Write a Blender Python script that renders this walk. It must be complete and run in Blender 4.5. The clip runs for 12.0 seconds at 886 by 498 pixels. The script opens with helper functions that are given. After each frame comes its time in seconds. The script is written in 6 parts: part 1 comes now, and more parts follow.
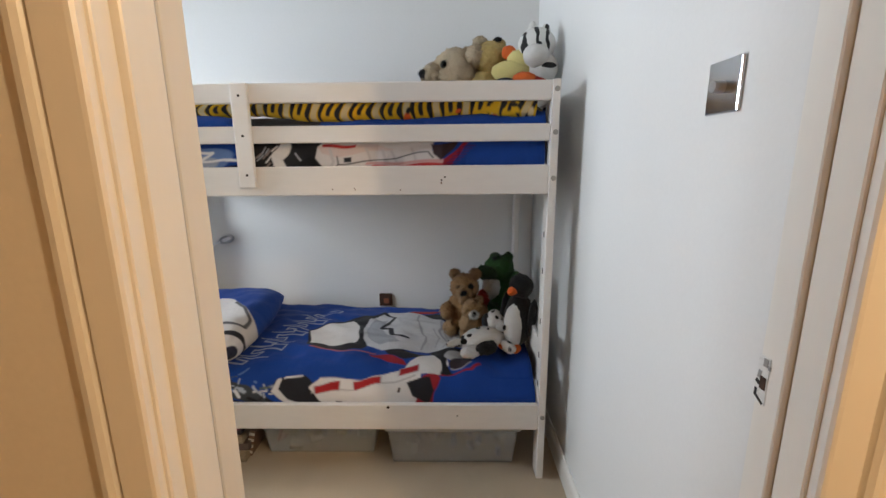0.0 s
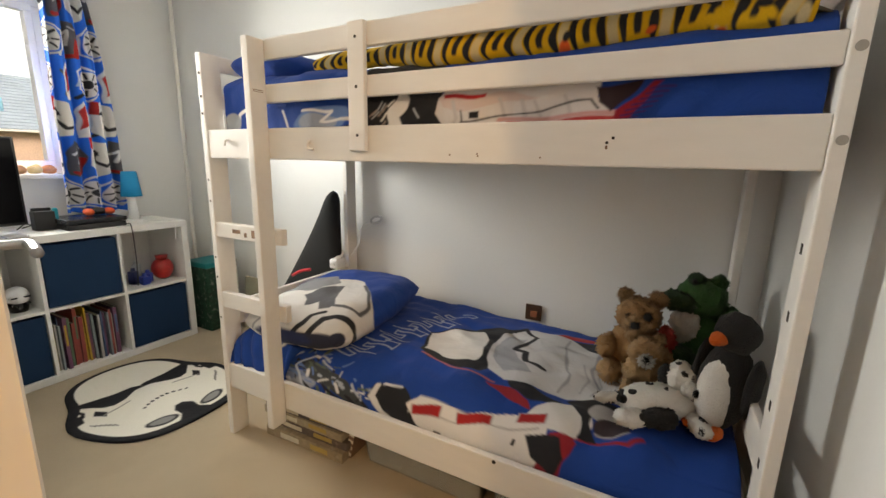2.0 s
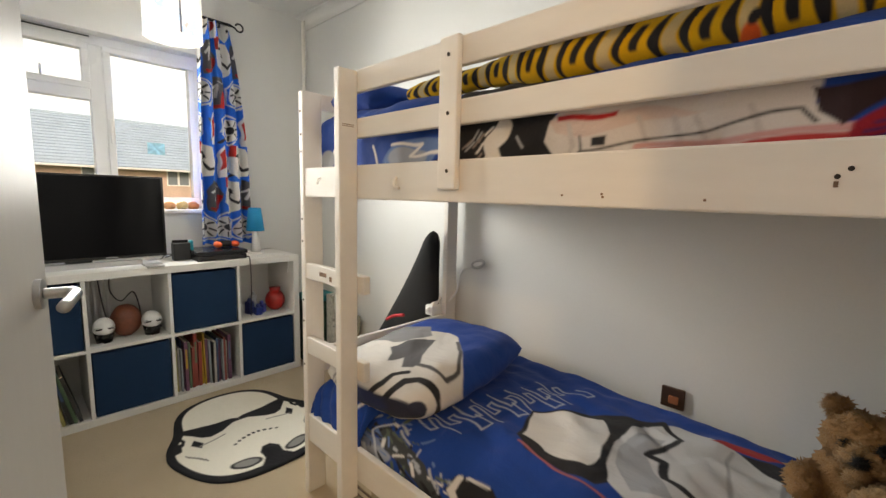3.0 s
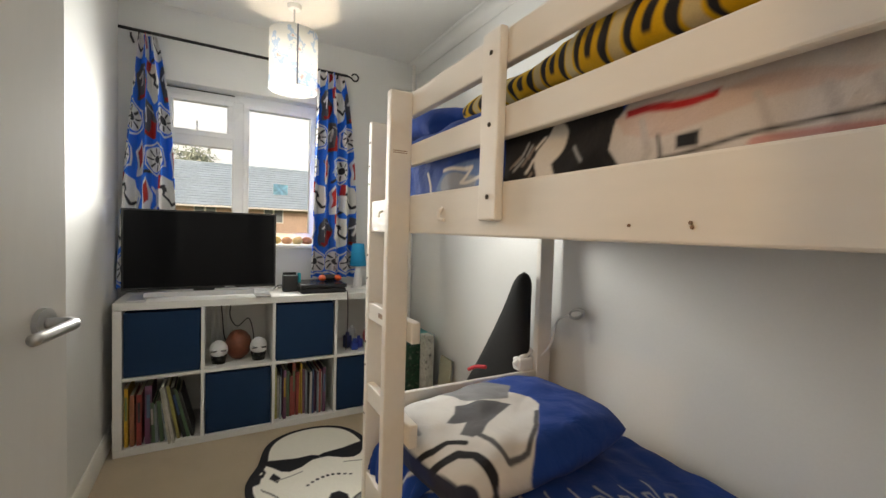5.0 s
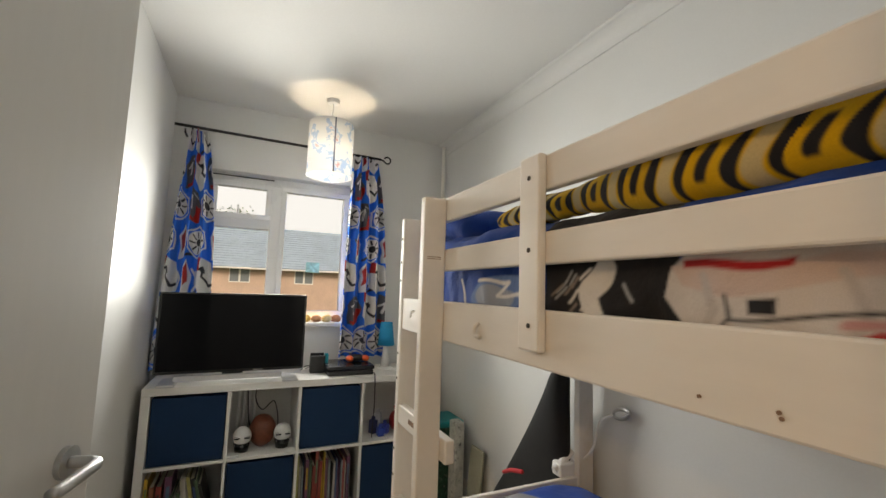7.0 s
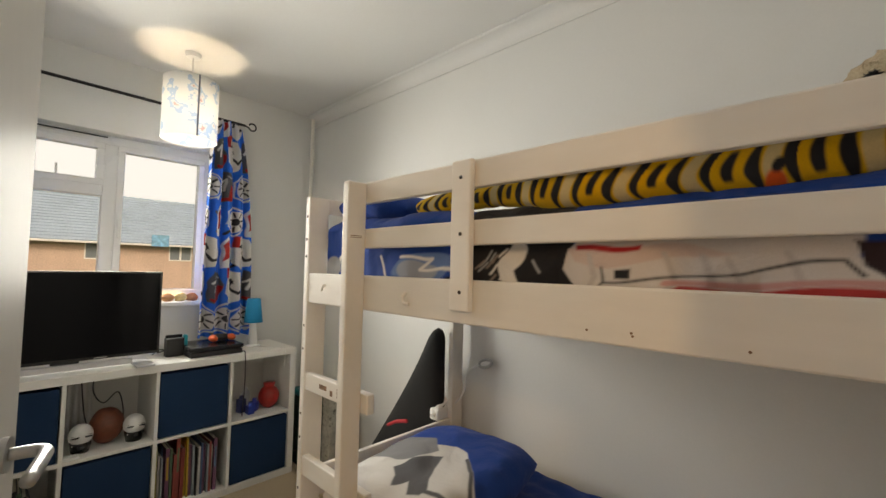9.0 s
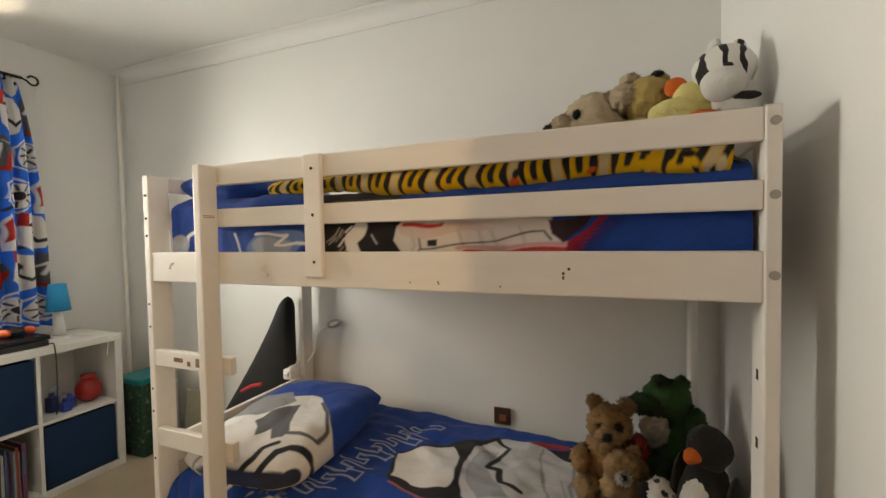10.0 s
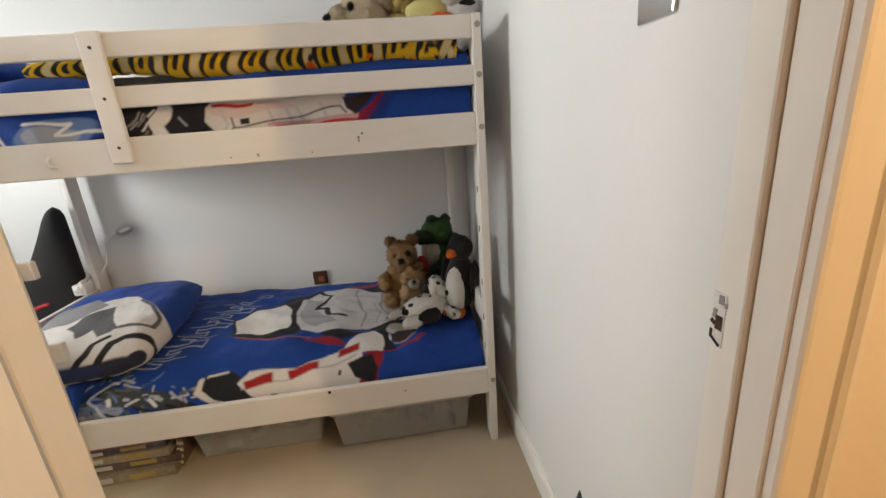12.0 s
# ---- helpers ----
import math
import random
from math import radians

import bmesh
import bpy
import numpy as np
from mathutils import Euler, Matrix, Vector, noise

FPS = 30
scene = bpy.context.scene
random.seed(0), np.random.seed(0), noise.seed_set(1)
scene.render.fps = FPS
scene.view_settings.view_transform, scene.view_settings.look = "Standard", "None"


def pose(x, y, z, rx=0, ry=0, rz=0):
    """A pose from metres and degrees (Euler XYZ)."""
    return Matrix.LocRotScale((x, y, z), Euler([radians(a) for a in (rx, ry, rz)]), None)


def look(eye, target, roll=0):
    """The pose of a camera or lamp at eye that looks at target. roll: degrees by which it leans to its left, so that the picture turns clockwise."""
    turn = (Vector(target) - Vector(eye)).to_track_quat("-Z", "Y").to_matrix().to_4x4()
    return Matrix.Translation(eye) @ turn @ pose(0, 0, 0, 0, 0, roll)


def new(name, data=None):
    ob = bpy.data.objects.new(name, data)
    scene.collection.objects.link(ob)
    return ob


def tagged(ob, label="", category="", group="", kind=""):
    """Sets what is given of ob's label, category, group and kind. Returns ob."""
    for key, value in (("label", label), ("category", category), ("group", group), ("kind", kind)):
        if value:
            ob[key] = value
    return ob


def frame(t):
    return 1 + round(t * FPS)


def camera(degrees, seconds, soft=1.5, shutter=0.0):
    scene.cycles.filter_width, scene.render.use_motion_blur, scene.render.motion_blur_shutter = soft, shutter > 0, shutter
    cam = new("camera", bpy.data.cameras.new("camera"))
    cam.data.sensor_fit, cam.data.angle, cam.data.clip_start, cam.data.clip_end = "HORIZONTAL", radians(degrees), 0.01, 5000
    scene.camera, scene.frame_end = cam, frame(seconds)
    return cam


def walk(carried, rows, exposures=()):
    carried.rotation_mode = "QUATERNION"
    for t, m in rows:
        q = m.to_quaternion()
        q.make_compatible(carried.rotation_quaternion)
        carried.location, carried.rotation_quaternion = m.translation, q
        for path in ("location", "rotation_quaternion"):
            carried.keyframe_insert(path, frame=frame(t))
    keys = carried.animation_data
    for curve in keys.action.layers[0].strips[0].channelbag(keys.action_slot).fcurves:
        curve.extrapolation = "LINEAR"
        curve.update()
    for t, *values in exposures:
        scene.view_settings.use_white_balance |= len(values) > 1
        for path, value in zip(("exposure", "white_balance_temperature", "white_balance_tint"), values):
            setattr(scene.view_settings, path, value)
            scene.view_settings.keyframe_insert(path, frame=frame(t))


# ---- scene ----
cam = camera(93.8, 12.0)
METRES, EYE, TILT, LEAN, TURN = 2.3, 1.28, 0.0, 0.0, 1.2
ROWS = [
    (0.0, 0.0, 0.0, 0.0, -0.11, -12.1, 0.52),
    (0.5, 0.0363, 0.0577, -0.0225, 2.64, -16.24, 0.15),
    (1.0, 0.0593, 0.1209, -0.0526, 10.73, -19.37, -0.49),
    (1.5, 0.0649, 0.157, -0.0602, 19.19, -17.0, -1.11),
    (2.0, 0.0414, 0.2056, -0.0518, 26.53, -11.73, -1.21),
    (2.5, 0.0144, 0.2572, -0.0444, 34.19, -8.44, -1.26),
    (3.0, -0.0059, 0.3161, -0.0461, 42.33, -7.23, -1.4),
    (3.5, -0.0127, 0.3757, -0.0484, 49.46, -6.63, -1.32),
    (5.5, -0.0269, 0.4432, -0.0493, 62.12, -0.62, -1.6),
    (6.0, -0.0343, 0.4396, -0.0156, 63.39, 2.57, -1.73),
    (6.5, -0.0385, 0.4405, 0.0051, 64.34, 5.41, -1.81),
    (8.5, -0.0365, 0.3829, 0.0013, 54.11, 3.97, -1.56),
    (9.0, -0.0327, 0.3236, 0.003, 42.17, 2.72, -1.24),
    (9.5, -0.0068, 0.258, 0.0105, 30.02, 0.86, -0.29),
    (10.0, 0.03, 0.2178, 0.0098, 20.38, -1.85, 1.0),
    (10.5, 0.0607, 0.1611, 0.0023, 12.82, -5.86, 2.43),
    (11.0, 0.07, 0.1192, -0.0083, 8.93, -11.43, 3.95),
    (11.5, 0.0598, 0.0966, -0.0142, 2.89, -15.28, 4.81),
    (12.0, 0.0243, 0.0505, -0.0216, -8.73, -16.72, 4.2),
]
walk(cam, [(t, pose(0, 0, EYE, TILT, LEAN, TURN) @ pose(METRES * x, METRES * y, METRES * z, 90 + pitch, roll, yaw)) for t, x, y, z, yaw, pitch, roll in ROWS],
     exposures=[(0.0, -0.03, 6100, 10), (1.0, -0.07, 6350, 10), (1.5, 0.08, 6900, 10), (2.5, 0.06, 7500, 10), (3.5, -0.06, 7350, 10), (5.5, -0.34, 7350, 10), (6.5, -0.52, 7400, 10), (8.5, -0.52, 7550, 10), (9.5, -0.38, 8000, 10), (10.5, -0.2, 7900, 10), (11.5, -0.09, 7250, 10), (12.0, 0.05, 6850, 10)])

# ---- world and lights ----
world = bpy.data.worlds.new("sky")
scene.world = world
world.use_nodes = True
wn = world.node_tree.nodes
sky = wn.new("ShaderNodeTexSky")
sky.sky_type, sky.sun_disc, sky.sun_elevation, sky.sun_rotation = "NISHITA", False, radians(38), radians(127)
sky.dust_density, sky.ozone_density = 9.0, 0.3
world.node_tree.links.new(sky.outputs["Color"], wn["Background"].inputs["Color"])
wn["Background"].inputs["Strength"].default_value = 0.15


def lamp(name, kind, energy, color, m, **more):
    data = bpy.data.lights.new(name, kind)
    data.energy, data.color = energy, color
    for key, value in more.items():
        if key == "size":
            data.size = value
        elif key == "size_y":
            data.shape, data.size_y = "RECTANGLE", value
        elif key == "radius":
            data.shadow_soft_size = value
        elif key == "spread":
            data.spread = radians(value)
        elif key == "angle":
            data.angle = radians(value)
    ob = new(name, data)
    ob.matrix_world = m
    return ob


lamp("sun", "SUN", 1.5, (1.0, 0.97, 0.92), look((8, -6, 8), (0, 0, 0)), angle=14)
lamp("window_daylight", "AREA", 43, (0.92, 0.97, 1.0), look((-3.03, 1.22, 1.5), (0, 1.3, 1.3)), size=0.76, size_y=0.84, spread=122)
lamp("hall_bulb", "POINT", 68, (1.0, 0.70, 0.38), pose(1.1, -0.5, 2.15), radius=0.025)
scene.view_settings.exposure = 0.0

# ---- materials ----
MATS = {}


def nodes_of(m):
    m.use_nodes = True
    t = m.node_tree
    return t, t.nodes, t.links, t.nodes["Principled BSDF"]


def mat(name, color, rough=0.6, metal=0.0, var=0.06, scale=4.0, grain=60.0, bump=0.05, dist=0.002, spec=0.5, sheen=0.0, stretch=(1, 1, 1), rand=0.0, dirt=None, dirt_amount=0.0):
    """A painted or plain surface: base colour varied at two scales, fine relief."""
    if name in MATS:
        return MATS[name]
    m = MATS[name] = bpy.data.materials.new(name)
    t, n, l, b = nodes_of(m)
    co = n.new("ShaderNodeTexCoord")
    mp = n.new("ShaderNodeMapping")
    mp.inputs["Scale"].default_value = stretch
    l.new(co.outputs["Object"], mp.inputs["Vector"])
    big = n.new("ShaderNodeTexNoise")
    big.inputs["Scale"].default_value, big.inputs["Detail"].default_value = scale, 5
    fine = n.new("ShaderNodeTexNoise")
    fine.inputs["Scale"].default_value, fine.inputs["Detail"].default_value = grain, 6
    for k in (big, fine):
        l.new(mp.outputs["Vector"], k.inputs["Vector"])
    add = n.new("ShaderNodeMath")
    add.operation = "ADD"
    l.new(big.outputs["Fac"], add.inputs[0])
    l.new(fine.outputs["Fac"], add.inputs[1])
    ramp = n.new("ShaderNodeMapRange")
    ramp.inputs["From Min"].default_value, ramp.inputs["From Max"].default_value = 0.6, 1.4
    ramp.inputs["To Min"].default_value, ramp.inputs["To Max"].default_value = 1 - var, 1 + var
    l.new(add.outputs[0], ramp.inputs["Value"])
    mul = n.new("ShaderNodeVectorMath")
    mul.operation = "SCALE"
    mul.inputs[0].default_value = color
    fac = ramp.outputs["Result"]
    if rand:
        oi = n.new("ShaderNodeObjectInfo")
        r2 = n.new("ShaderNodeMapRange")
        r2.inputs["To Min"].default_value, r2.inputs["To Max"].default_value = 1 - rand, 1 + rand
        l.new(oi.outputs["Random"], r2.inputs["Value"])
        mm = n.new("ShaderNodeMath")
        mm.operation = "MULTIPLY"
        l.new(fac, mm.inputs[0])
        l.new(r2.outputs["Result"], mm.inputs[1])
        fac = mm.outputs[0]
    l.new(fac, mul.inputs["Scale"])
    out = mul.outputs["Vector"]
    if dirt:
        spots = n.new("ShaderNodeTexNoise")
        spots.inputs["Scale"].default_value, spots.inputs["Detail"].default_value = scale * 1.7, 8
        l.new(mp.outputs["Vector"], spots.inputs["Vector"])
        sr = n.new("ShaderNodeMapRange")
        sr.inputs["From Min"].default_value, sr.inputs["From Max"].default_value = 0.56, 0.74
        sr.inputs["To Max"].default_value = dirt_amount
        l.new(spots.outputs["Fac"], sr.inputs["Value"])
        mx = n.new("ShaderNodeMixRGB")
        l.new(sr.outputs["Result"], mx.inputs["Fac"])
        l.new(out, mx.inputs["Color1"])
        mx.inputs["Color2"].default_value = (*dirt, 1)
        out = mx.outputs["Color"]
    l.new(out, b.inputs["Base Color"])
    rr = n.new("ShaderNodeMapRange")
    rr.inputs["To Min"].default_value, rr.inputs["To Max"].default_value = max(0.02, rough - 0.08), min(1, rough + 0.08)
    l.new(big.outputs["Fac"], rr.inputs["Value"])
    l.new(rr.outputs["Result"], b.inputs["Roughness"])
    b.inputs["Metallic"].default_value = metal
    b.inputs["Specular IOR Level"].default_value = spec
    if sheen:
        b.inputs["Sheen Weight"].default_value = sheen
    if bump:
        bp = n.new("ShaderNodeBump")
        bp.inputs["Strength"].default_value, bp.inputs["Distance"].default_value = min(1, bump * 4), dist
        l.new(fine.outputs["Fac"], bp.inputs["Height"])
        l.new(bp.outputs["Normal"], b.inputs["Normal"])
    return m


def print_mat(name, rough=0.85, sheen=0.25, bump=0.12, attr="Col", grain=700.0):
    """Printed cloth: colour from the mesh's print attribute, woven relief and soft creases."""
    m = MATS[name] = bpy.data.materials.new(name)
    t, n, l, b = nodes_of(m)
    at = n.new("ShaderNodeVertexColor")
    at.layer_name = attr
    co = n.new("ShaderNodeTexCoord")
    fine = n.new("ShaderNodeTexNoise")
    fine.inputs["Scale"].default_value, fine.inputs["Detail"].default_value = grain, 3
    crease = n.new("ShaderNodeTexNoise")
    crease.inputs["Scale"].default_value, crease.inputs["Detail"].default_value, crease.inputs["Distortion"].default_value = 9, 5, 0.8
    for k in (fine, crease):
        l.new(co.outputs["Object"], k.inputs["Vector"])
    mr = n.new("ShaderNodeMapRange")
    mr.inputs["From Min"].default_value, mr.inputs["From Max"].default_value = 0.3, 0.7
    mr.inputs["To Min"].default_value, mr.inputs["To Max"].default_value = 0.95, 1.04
    l.new(fine.outputs["Fac"], mr.inputs["Value"])
    mul = n.new("ShaderNodeVectorMath")
    mul.operation = "SCALE"
    l.new(at.outputs["Color"], mul.inputs[0])
    l.new(mr.outputs["Result"], mul.inputs["Scale"])
    l.new(mul.outputs["Vector"], b.inputs["Base Color"])
    b.inputs["Roughness"].default_value, b.inputs["Sheen Weight"].default_value = rough, sheen
    b.inputs["Specular IOR Level"].default_value = 0.25
    b1 = n.new("ShaderNodeBump")
    b1.inputs["Strength"].default_value, b1.inputs["Distance"].default_value = 0.5, 0.02
    l.new(crease.outputs["Fac"], b1.inputs["Height"])
    b2 = n.new("ShaderNodeBump")
    b2.inputs["Strength"].default_value, b2.inputs["Distance"].default_value = bump, 0.001
    l.new(fine.outputs["Fac"], b2.inputs["Height"])
    l.new(b1.outputs["Normal"], b2.inputs["Normal"])
    l.new(b2.outputs["Normal"], b.inputs["Normal"])
    return m


def clear_mat(name, color, rough, transmission=1.0, alpha=1.0, ior=1.45):
    m = MATS[name] = bpy.data.materials.new(name)
    t, n, l, b = nodes_of(m)
    b.inputs["Base Color"].default_value = (*color, 1)
    b.inputs["Roughness"].default_value, b.inputs["Transmission Weight"].default_value = rough, transmission
    b.inputs["Alpha"].default_value, b.inputs["IOR"].default_value = alpha, ior
    return m


WALL = mat("wall_paint", (0.73, 0.73, 0.715), 0.42, var=0.02, scale=1.6, grain=120, bump=0.04, dist=0.0015, dirt=(0.62, 0.6, 0.56), dirt_amount=0.12)
CEIL = mat("ceiling_paint", (0.74, 0.735, 0.72), 0.75, var=0.02, scale=1.2, grain=90, bump=0.05, dist=0.002)
# dark tan keeps the unseen hall from bouncing light into the room
HALLDARK = mat("hall_bounce_cut", (0.42, 0.33, 0.23), 0.7, var=0.05, scale=2, grain=100, bump=0.05)
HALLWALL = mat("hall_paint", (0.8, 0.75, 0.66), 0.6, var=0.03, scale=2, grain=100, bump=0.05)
GLOSS = mat("gloss_white_paint", (0.8, 0.775, 0.72), 0.3, var=0.02, scale=3, grain=50, bump=0.03, stretch=(1, 1, 0.2), dirt=(0.6, 0.54, 0.42), dirt_amount=0.15)
DOORPAINT = mat("door_paint", (0.66, 0.65, 0.62), 0.4, var=0.025, scale=2, grain=60, bump=0.03, stretch=(1, 1, 0.15))
BEDWHITE = mat("bed_white_paint", (0.76, 0.73, 0.69), 0.52, var=0.035, scale=3, grain=45, bump=0.06, dist=0.0015, stretch=(0.25, 1, 1), dirt=(0.6, 0.5, 0.38), dirt_amount=0.18)
CARPET = mat("beige_carpet", (0.56, 0.45, 0.31), 0.95, var=0.16, scale=3, grain=420, bump=0.25, dist=0.006, spec=0.1, sheen=0.2, dirt=(0.42, 0.33, 0.22), dirt_amount=0.35)
LAMINATE = mat("white_laminate", (0.78, 0.77, 0.74), 0.35, var=0.02, scale=3, grain=40, bump=0.02)
NAVY = mat("navy_fabric_box", (0.012, 0.035, 0.085), 0.85, var=0.12, scale=6, grain=500, bump=0.15, spec=0.2)
STEEL = mat("brushed_steel", (0.55, 0.55, 0.55), 0.3, metal=1, var=0.05, scale=8, grain=200, bump=0.02)
CHROME = mat("polished_chrome", (0.62, 0.63, 0.65), 0.16, metal=1, var=0.03, bump=0)
BLACKMETAL = mat("black_metal", (0.012, 0.012, 0.013), 0.4, metal=0.3, var=0.1, bump=0.02)
BLACKGLOSS = mat("black_gloss_plastic", (0.006, 0.006, 0.007), 0.18, var=0.05, bump=0)
BLACKMATT = mat("black_matt_plastic", (0.015, 0.015, 0.016), 0.5, var=0.1, bump=0.03)
SCREEN = mat("dark_screen", (0.003, 0.003, 0.004), 0.14, var=0.0, bump=0, spec=0.12)
UPVC = mat("white_upvc", (0.82, 0.82, 0.81), 0.3, var=0.01, bump=0)

# ---- building helpers ----
def box_bm(x0, x1, y0, y1, z0, z1, bevel=0.0, seg=1, bm=None):
    bm = bm or bmesh.new()
    r = bmesh.ops.create_cube(bm, size=1.0, matrix=Matrix.Translation(((x0 + x1) / 2, (y0 + y1) / 2, (z0 + z1) / 2)) @ Matrix.Diagonal((x1 - x0, y1 - y0, z1 - z0, 1)))
    if bevel:
        es = list({e for v in r["verts"] for e in v.link_edges})
        bmesh.ops.bevel(bm, geom=es, offset=bevel, segments=seg, affect="EDGES", profile=0.5)
    return bm


def cyl_bm(p, q, r0, r1=None, seg=16, bm=None, caps=True):
    bm = bm or bmesh.new()
    p, q = Vector(p), Vector(q)
    d = q - p
    m = Matrix.Translation((p + q) / 2) @ d.to_track_quat("Z", "Y").to_matrix().to_4x4()
    bmesh.ops.create_cone(bm, cap_ends=caps, segments=seg, radius1=r0, radius2=r0 if r1 is None else r1, depth=d.length, matrix=m)
    return bm


def ball_bm(c, r, bm=None, seg=20, rings=12, turn=None):
    """An ellipsoid with radii r at c."""
    bm = bm or bmesh.new()
    r = (r, r, r) if isinstance(r, (int, float)) else r
    m = Matrix.Translation(c) @ (turn or Matrix()) @ Matrix.Diagonal((*r, 1))
    return bm, bmesh.ops.create_uvsphere(bm, u_segments=seg, v_segments=rings, radius=1, matrix=m)["verts"]


def tube_bm(points, r, seg=8, bm=None):
    """A round cable or bent bar through the points."""
    bm = bm or bmesh.new()
    pts = [Vector(p) for p in points]
    rings = []
    up = Vector((0.13, 0.27, 0.95)).normalized()
    for i, p in enumerate(pts):
        d = (pts[min(i + 1, len(pts) - 1)] - pts[max(i - 1, 0)]).normalized()
        a = d.cross(up)
        if a.length < 0.05:
            a = d.cross(Vector((1, 0, 0)))
        a.normalize()
        b = d.cross(a)
        rr = r(i / (len(pts) - 1)) if callable(r) else r
        rings.append([bm.verts.new(p + rr * (math.cos(k * math.tau / seg) * a + math.sin(k * math.tau / seg) * b)) for k in range(seg)])
    for s, e in zip(rings, rings[1:]):
        for k in range(seg):
            bm.faces.new((s[k], s[(k + 1) % seg], e[(k + 1) % seg], e[k]))
    bm.faces.new(rings[0][::-1])
    bm.faces.new(rings[-1])
    return bm


def arc(points, n=24):
    """A smooth curve through a few points."""
    p = [Vector(q) for q in points]
    p = [2 * p[0] - p[1]] + p + [2 * p[-1] - p[-2]]
    out = []
    for i in range(1, len(p) - 2):
        for k in range(n):
            t = k / n
            a, b, c, d = p[i - 1:i + 3]
            out.append(0.5 * (2 * b + (c - a) * t + (2 * a - 5 * b + 4 * c - d) * t * t + (3 * b - a - 3 * c + d) * t ** 3))
    return out + [p[-2]]


def grid_bm(nu, nv, f, bm=None, closed_u=False):
    """A sheet f(u, v) -> place, u and v from 0 to 1."""
    bm = bm or bmesh.new()
    rows = [[bm.verts.new(f(i / nu, j / nv)) for i in range(nu if closed_u else nu + 1)] for j in range(nv + 1)]
    k = len(rows[0])
    for j in range(nv):
        for i in range(nu):
            bm.faces.new((rows[j][i], rows[j][(i + 1) % k], rows[j + 1][(i + 1) % k], rows[j + 1][i]))
    return bm


def mesh_of(name, bm, material, smooth=False):
    bmesh.ops.recalc_face_normals(bm, faces=bm.faces)
    me = bpy.data.meshes.new(name)
    if smooth:
        for f in bm.faces:
            f.smooth = True
    bm.to_mesh(me)
    bm.free()
    for m in (material if isinstance(material, (list, tuple)) else [material]):
        me.materials.append(m)
    return me


def part(name, bm, material, parent=None, label="", smooth=False):
    """One mesh object out of bm, under parent; its places are in parent's space."""
    ob = new(name, mesh_of(name, bm, material, smooth))
    ob.parent = parent
    if label:
        ob["label"] = label
    return ob


def thing(name, m, label, category, group="", kind=""):
    ob = new(name)
    ob.empty_display_size = 0.05
    ob.matrix_world = m if isinstance(m, Matrix) else Matrix.Translation(m)
    return tagged(ob, label, category, group, kind)


def solo(name, bm, material, label, category, group="", kind="", smooth=False, m=None):
    ob = new(name, mesh_of(name, bm, material, smooth))
    if m is not None:
        ob.matrix_world = m
    return tagged(ob, label, category, group, kind)


def struct(name, bm, material, label, category):
    return solo(name, bm, material, label, category, kind="structure")


def soften(ob, width=0.002, seg=2):
    b = ob.modifiers.new("bevel", "BEVEL")
    b.width, b.segments, b.limit_method = width, seg, "ANGLE"
    return ob

# ---- the room ----
XL, XR, YB, YD, YH, ZC = -2.99, 0.455, 2.34, 0.53, 0.457, 2.42
WY0, WY1, WZ0, WZ1 = 0.70, 1.66, 1.05, 2.0      # window opening
DX0, DX1, DZ = -0.392, 0.475, 2.03               # door opening

bm = box_bm(-3.3, 0.6, YH, 2.5, -0.12, 0.0)
struct("floor", bm, CARPET, "beige cut-pile carpet covering the bedroom floor", "carpet")
bm = box_bm(-3.3, 0.6, YH, 2.5, ZC, ZC + 0.15)
struct("ceiling", bm, CEIL, "white painted plaster ceiling", "ceiling")
bm = box_bm(-3.24, 0.6, YB, YB + 0.15, 0, ZC)
struct("wall_north", bm, WALL, "white painted wall behind the bunk bed", "wall")
bm = box_bm(XR, XR + 0.14, YD, YB, 0, ZC)
struct("wall_east", bm, WALL, "white painted wall beside the doorway", "wall")
bm = box_bm(XL - 0.25, XL, YD, WY0, 0, ZC)
box_bm(XL - 0.25, XL, WY1, YB, 0, ZC, bm=bm)
box_bm(XL - 0.25, XL, WY0, WY1, 0, WZ0, bm=bm)
box_bm(XL - 0.25, XL, WY0, WY1, WZ1, ZC, bm=bm)
struct("wall_west", bm, WALL, "white painted wall with the window opening", "wall")
bm = box_bm(XL - 0.25, DX0, YH + 0.02, YD, 0, ZC)
box_bm(DX0, DX1, YH + 0.02, YD, DZ, ZC, bm=bm)
struct("wall_south", bm, WALL, "white painted wall with the doorway", "wall")

# cornice along the back and window walls
def cornice_profile(along, n=8):
    return [(0.0, -0.075), (0.006, -0.075)] + [(0.006 + 0.06 * (1 - math.cos(k * math.pi / 2 / n)), -0.07 + 0.06 * math.sin(k * math.pi / 2 / n)) for k in range(n + 1)] + [(0.075, -0.006), (0.075, 0.0)]


def strip_bm(profile, a, b, inward, up=Vector((0, 0, 1))):
    """A moulding with that profile (out, up) along the line from a to b."""
    bm = bmesh.new()
    a, b, inward = Vector(a), Vector(b), Vector(inward)
    r0 = [bm.verts.new(a + inward * o + up * z) for o, z in profile]
    r1 = [bm.verts.new(b + inward * o + up * z) for o, z in profile]
    for k in range(len(profile) - 1):
        bm.faces.new((r0[k], r0[k + 1], r1[k + 1], r1[k]))
    return bm


bm = strip_bm(cornice_profile(0), (XL, YB - 0.0005, ZC - 0.0005), (XR, YB - 0.0005, ZC - 0.0005), (0, -1, 0))
struct("trim", bm, CEIL, "white coved plaster cornice along the back wall", "cornice")

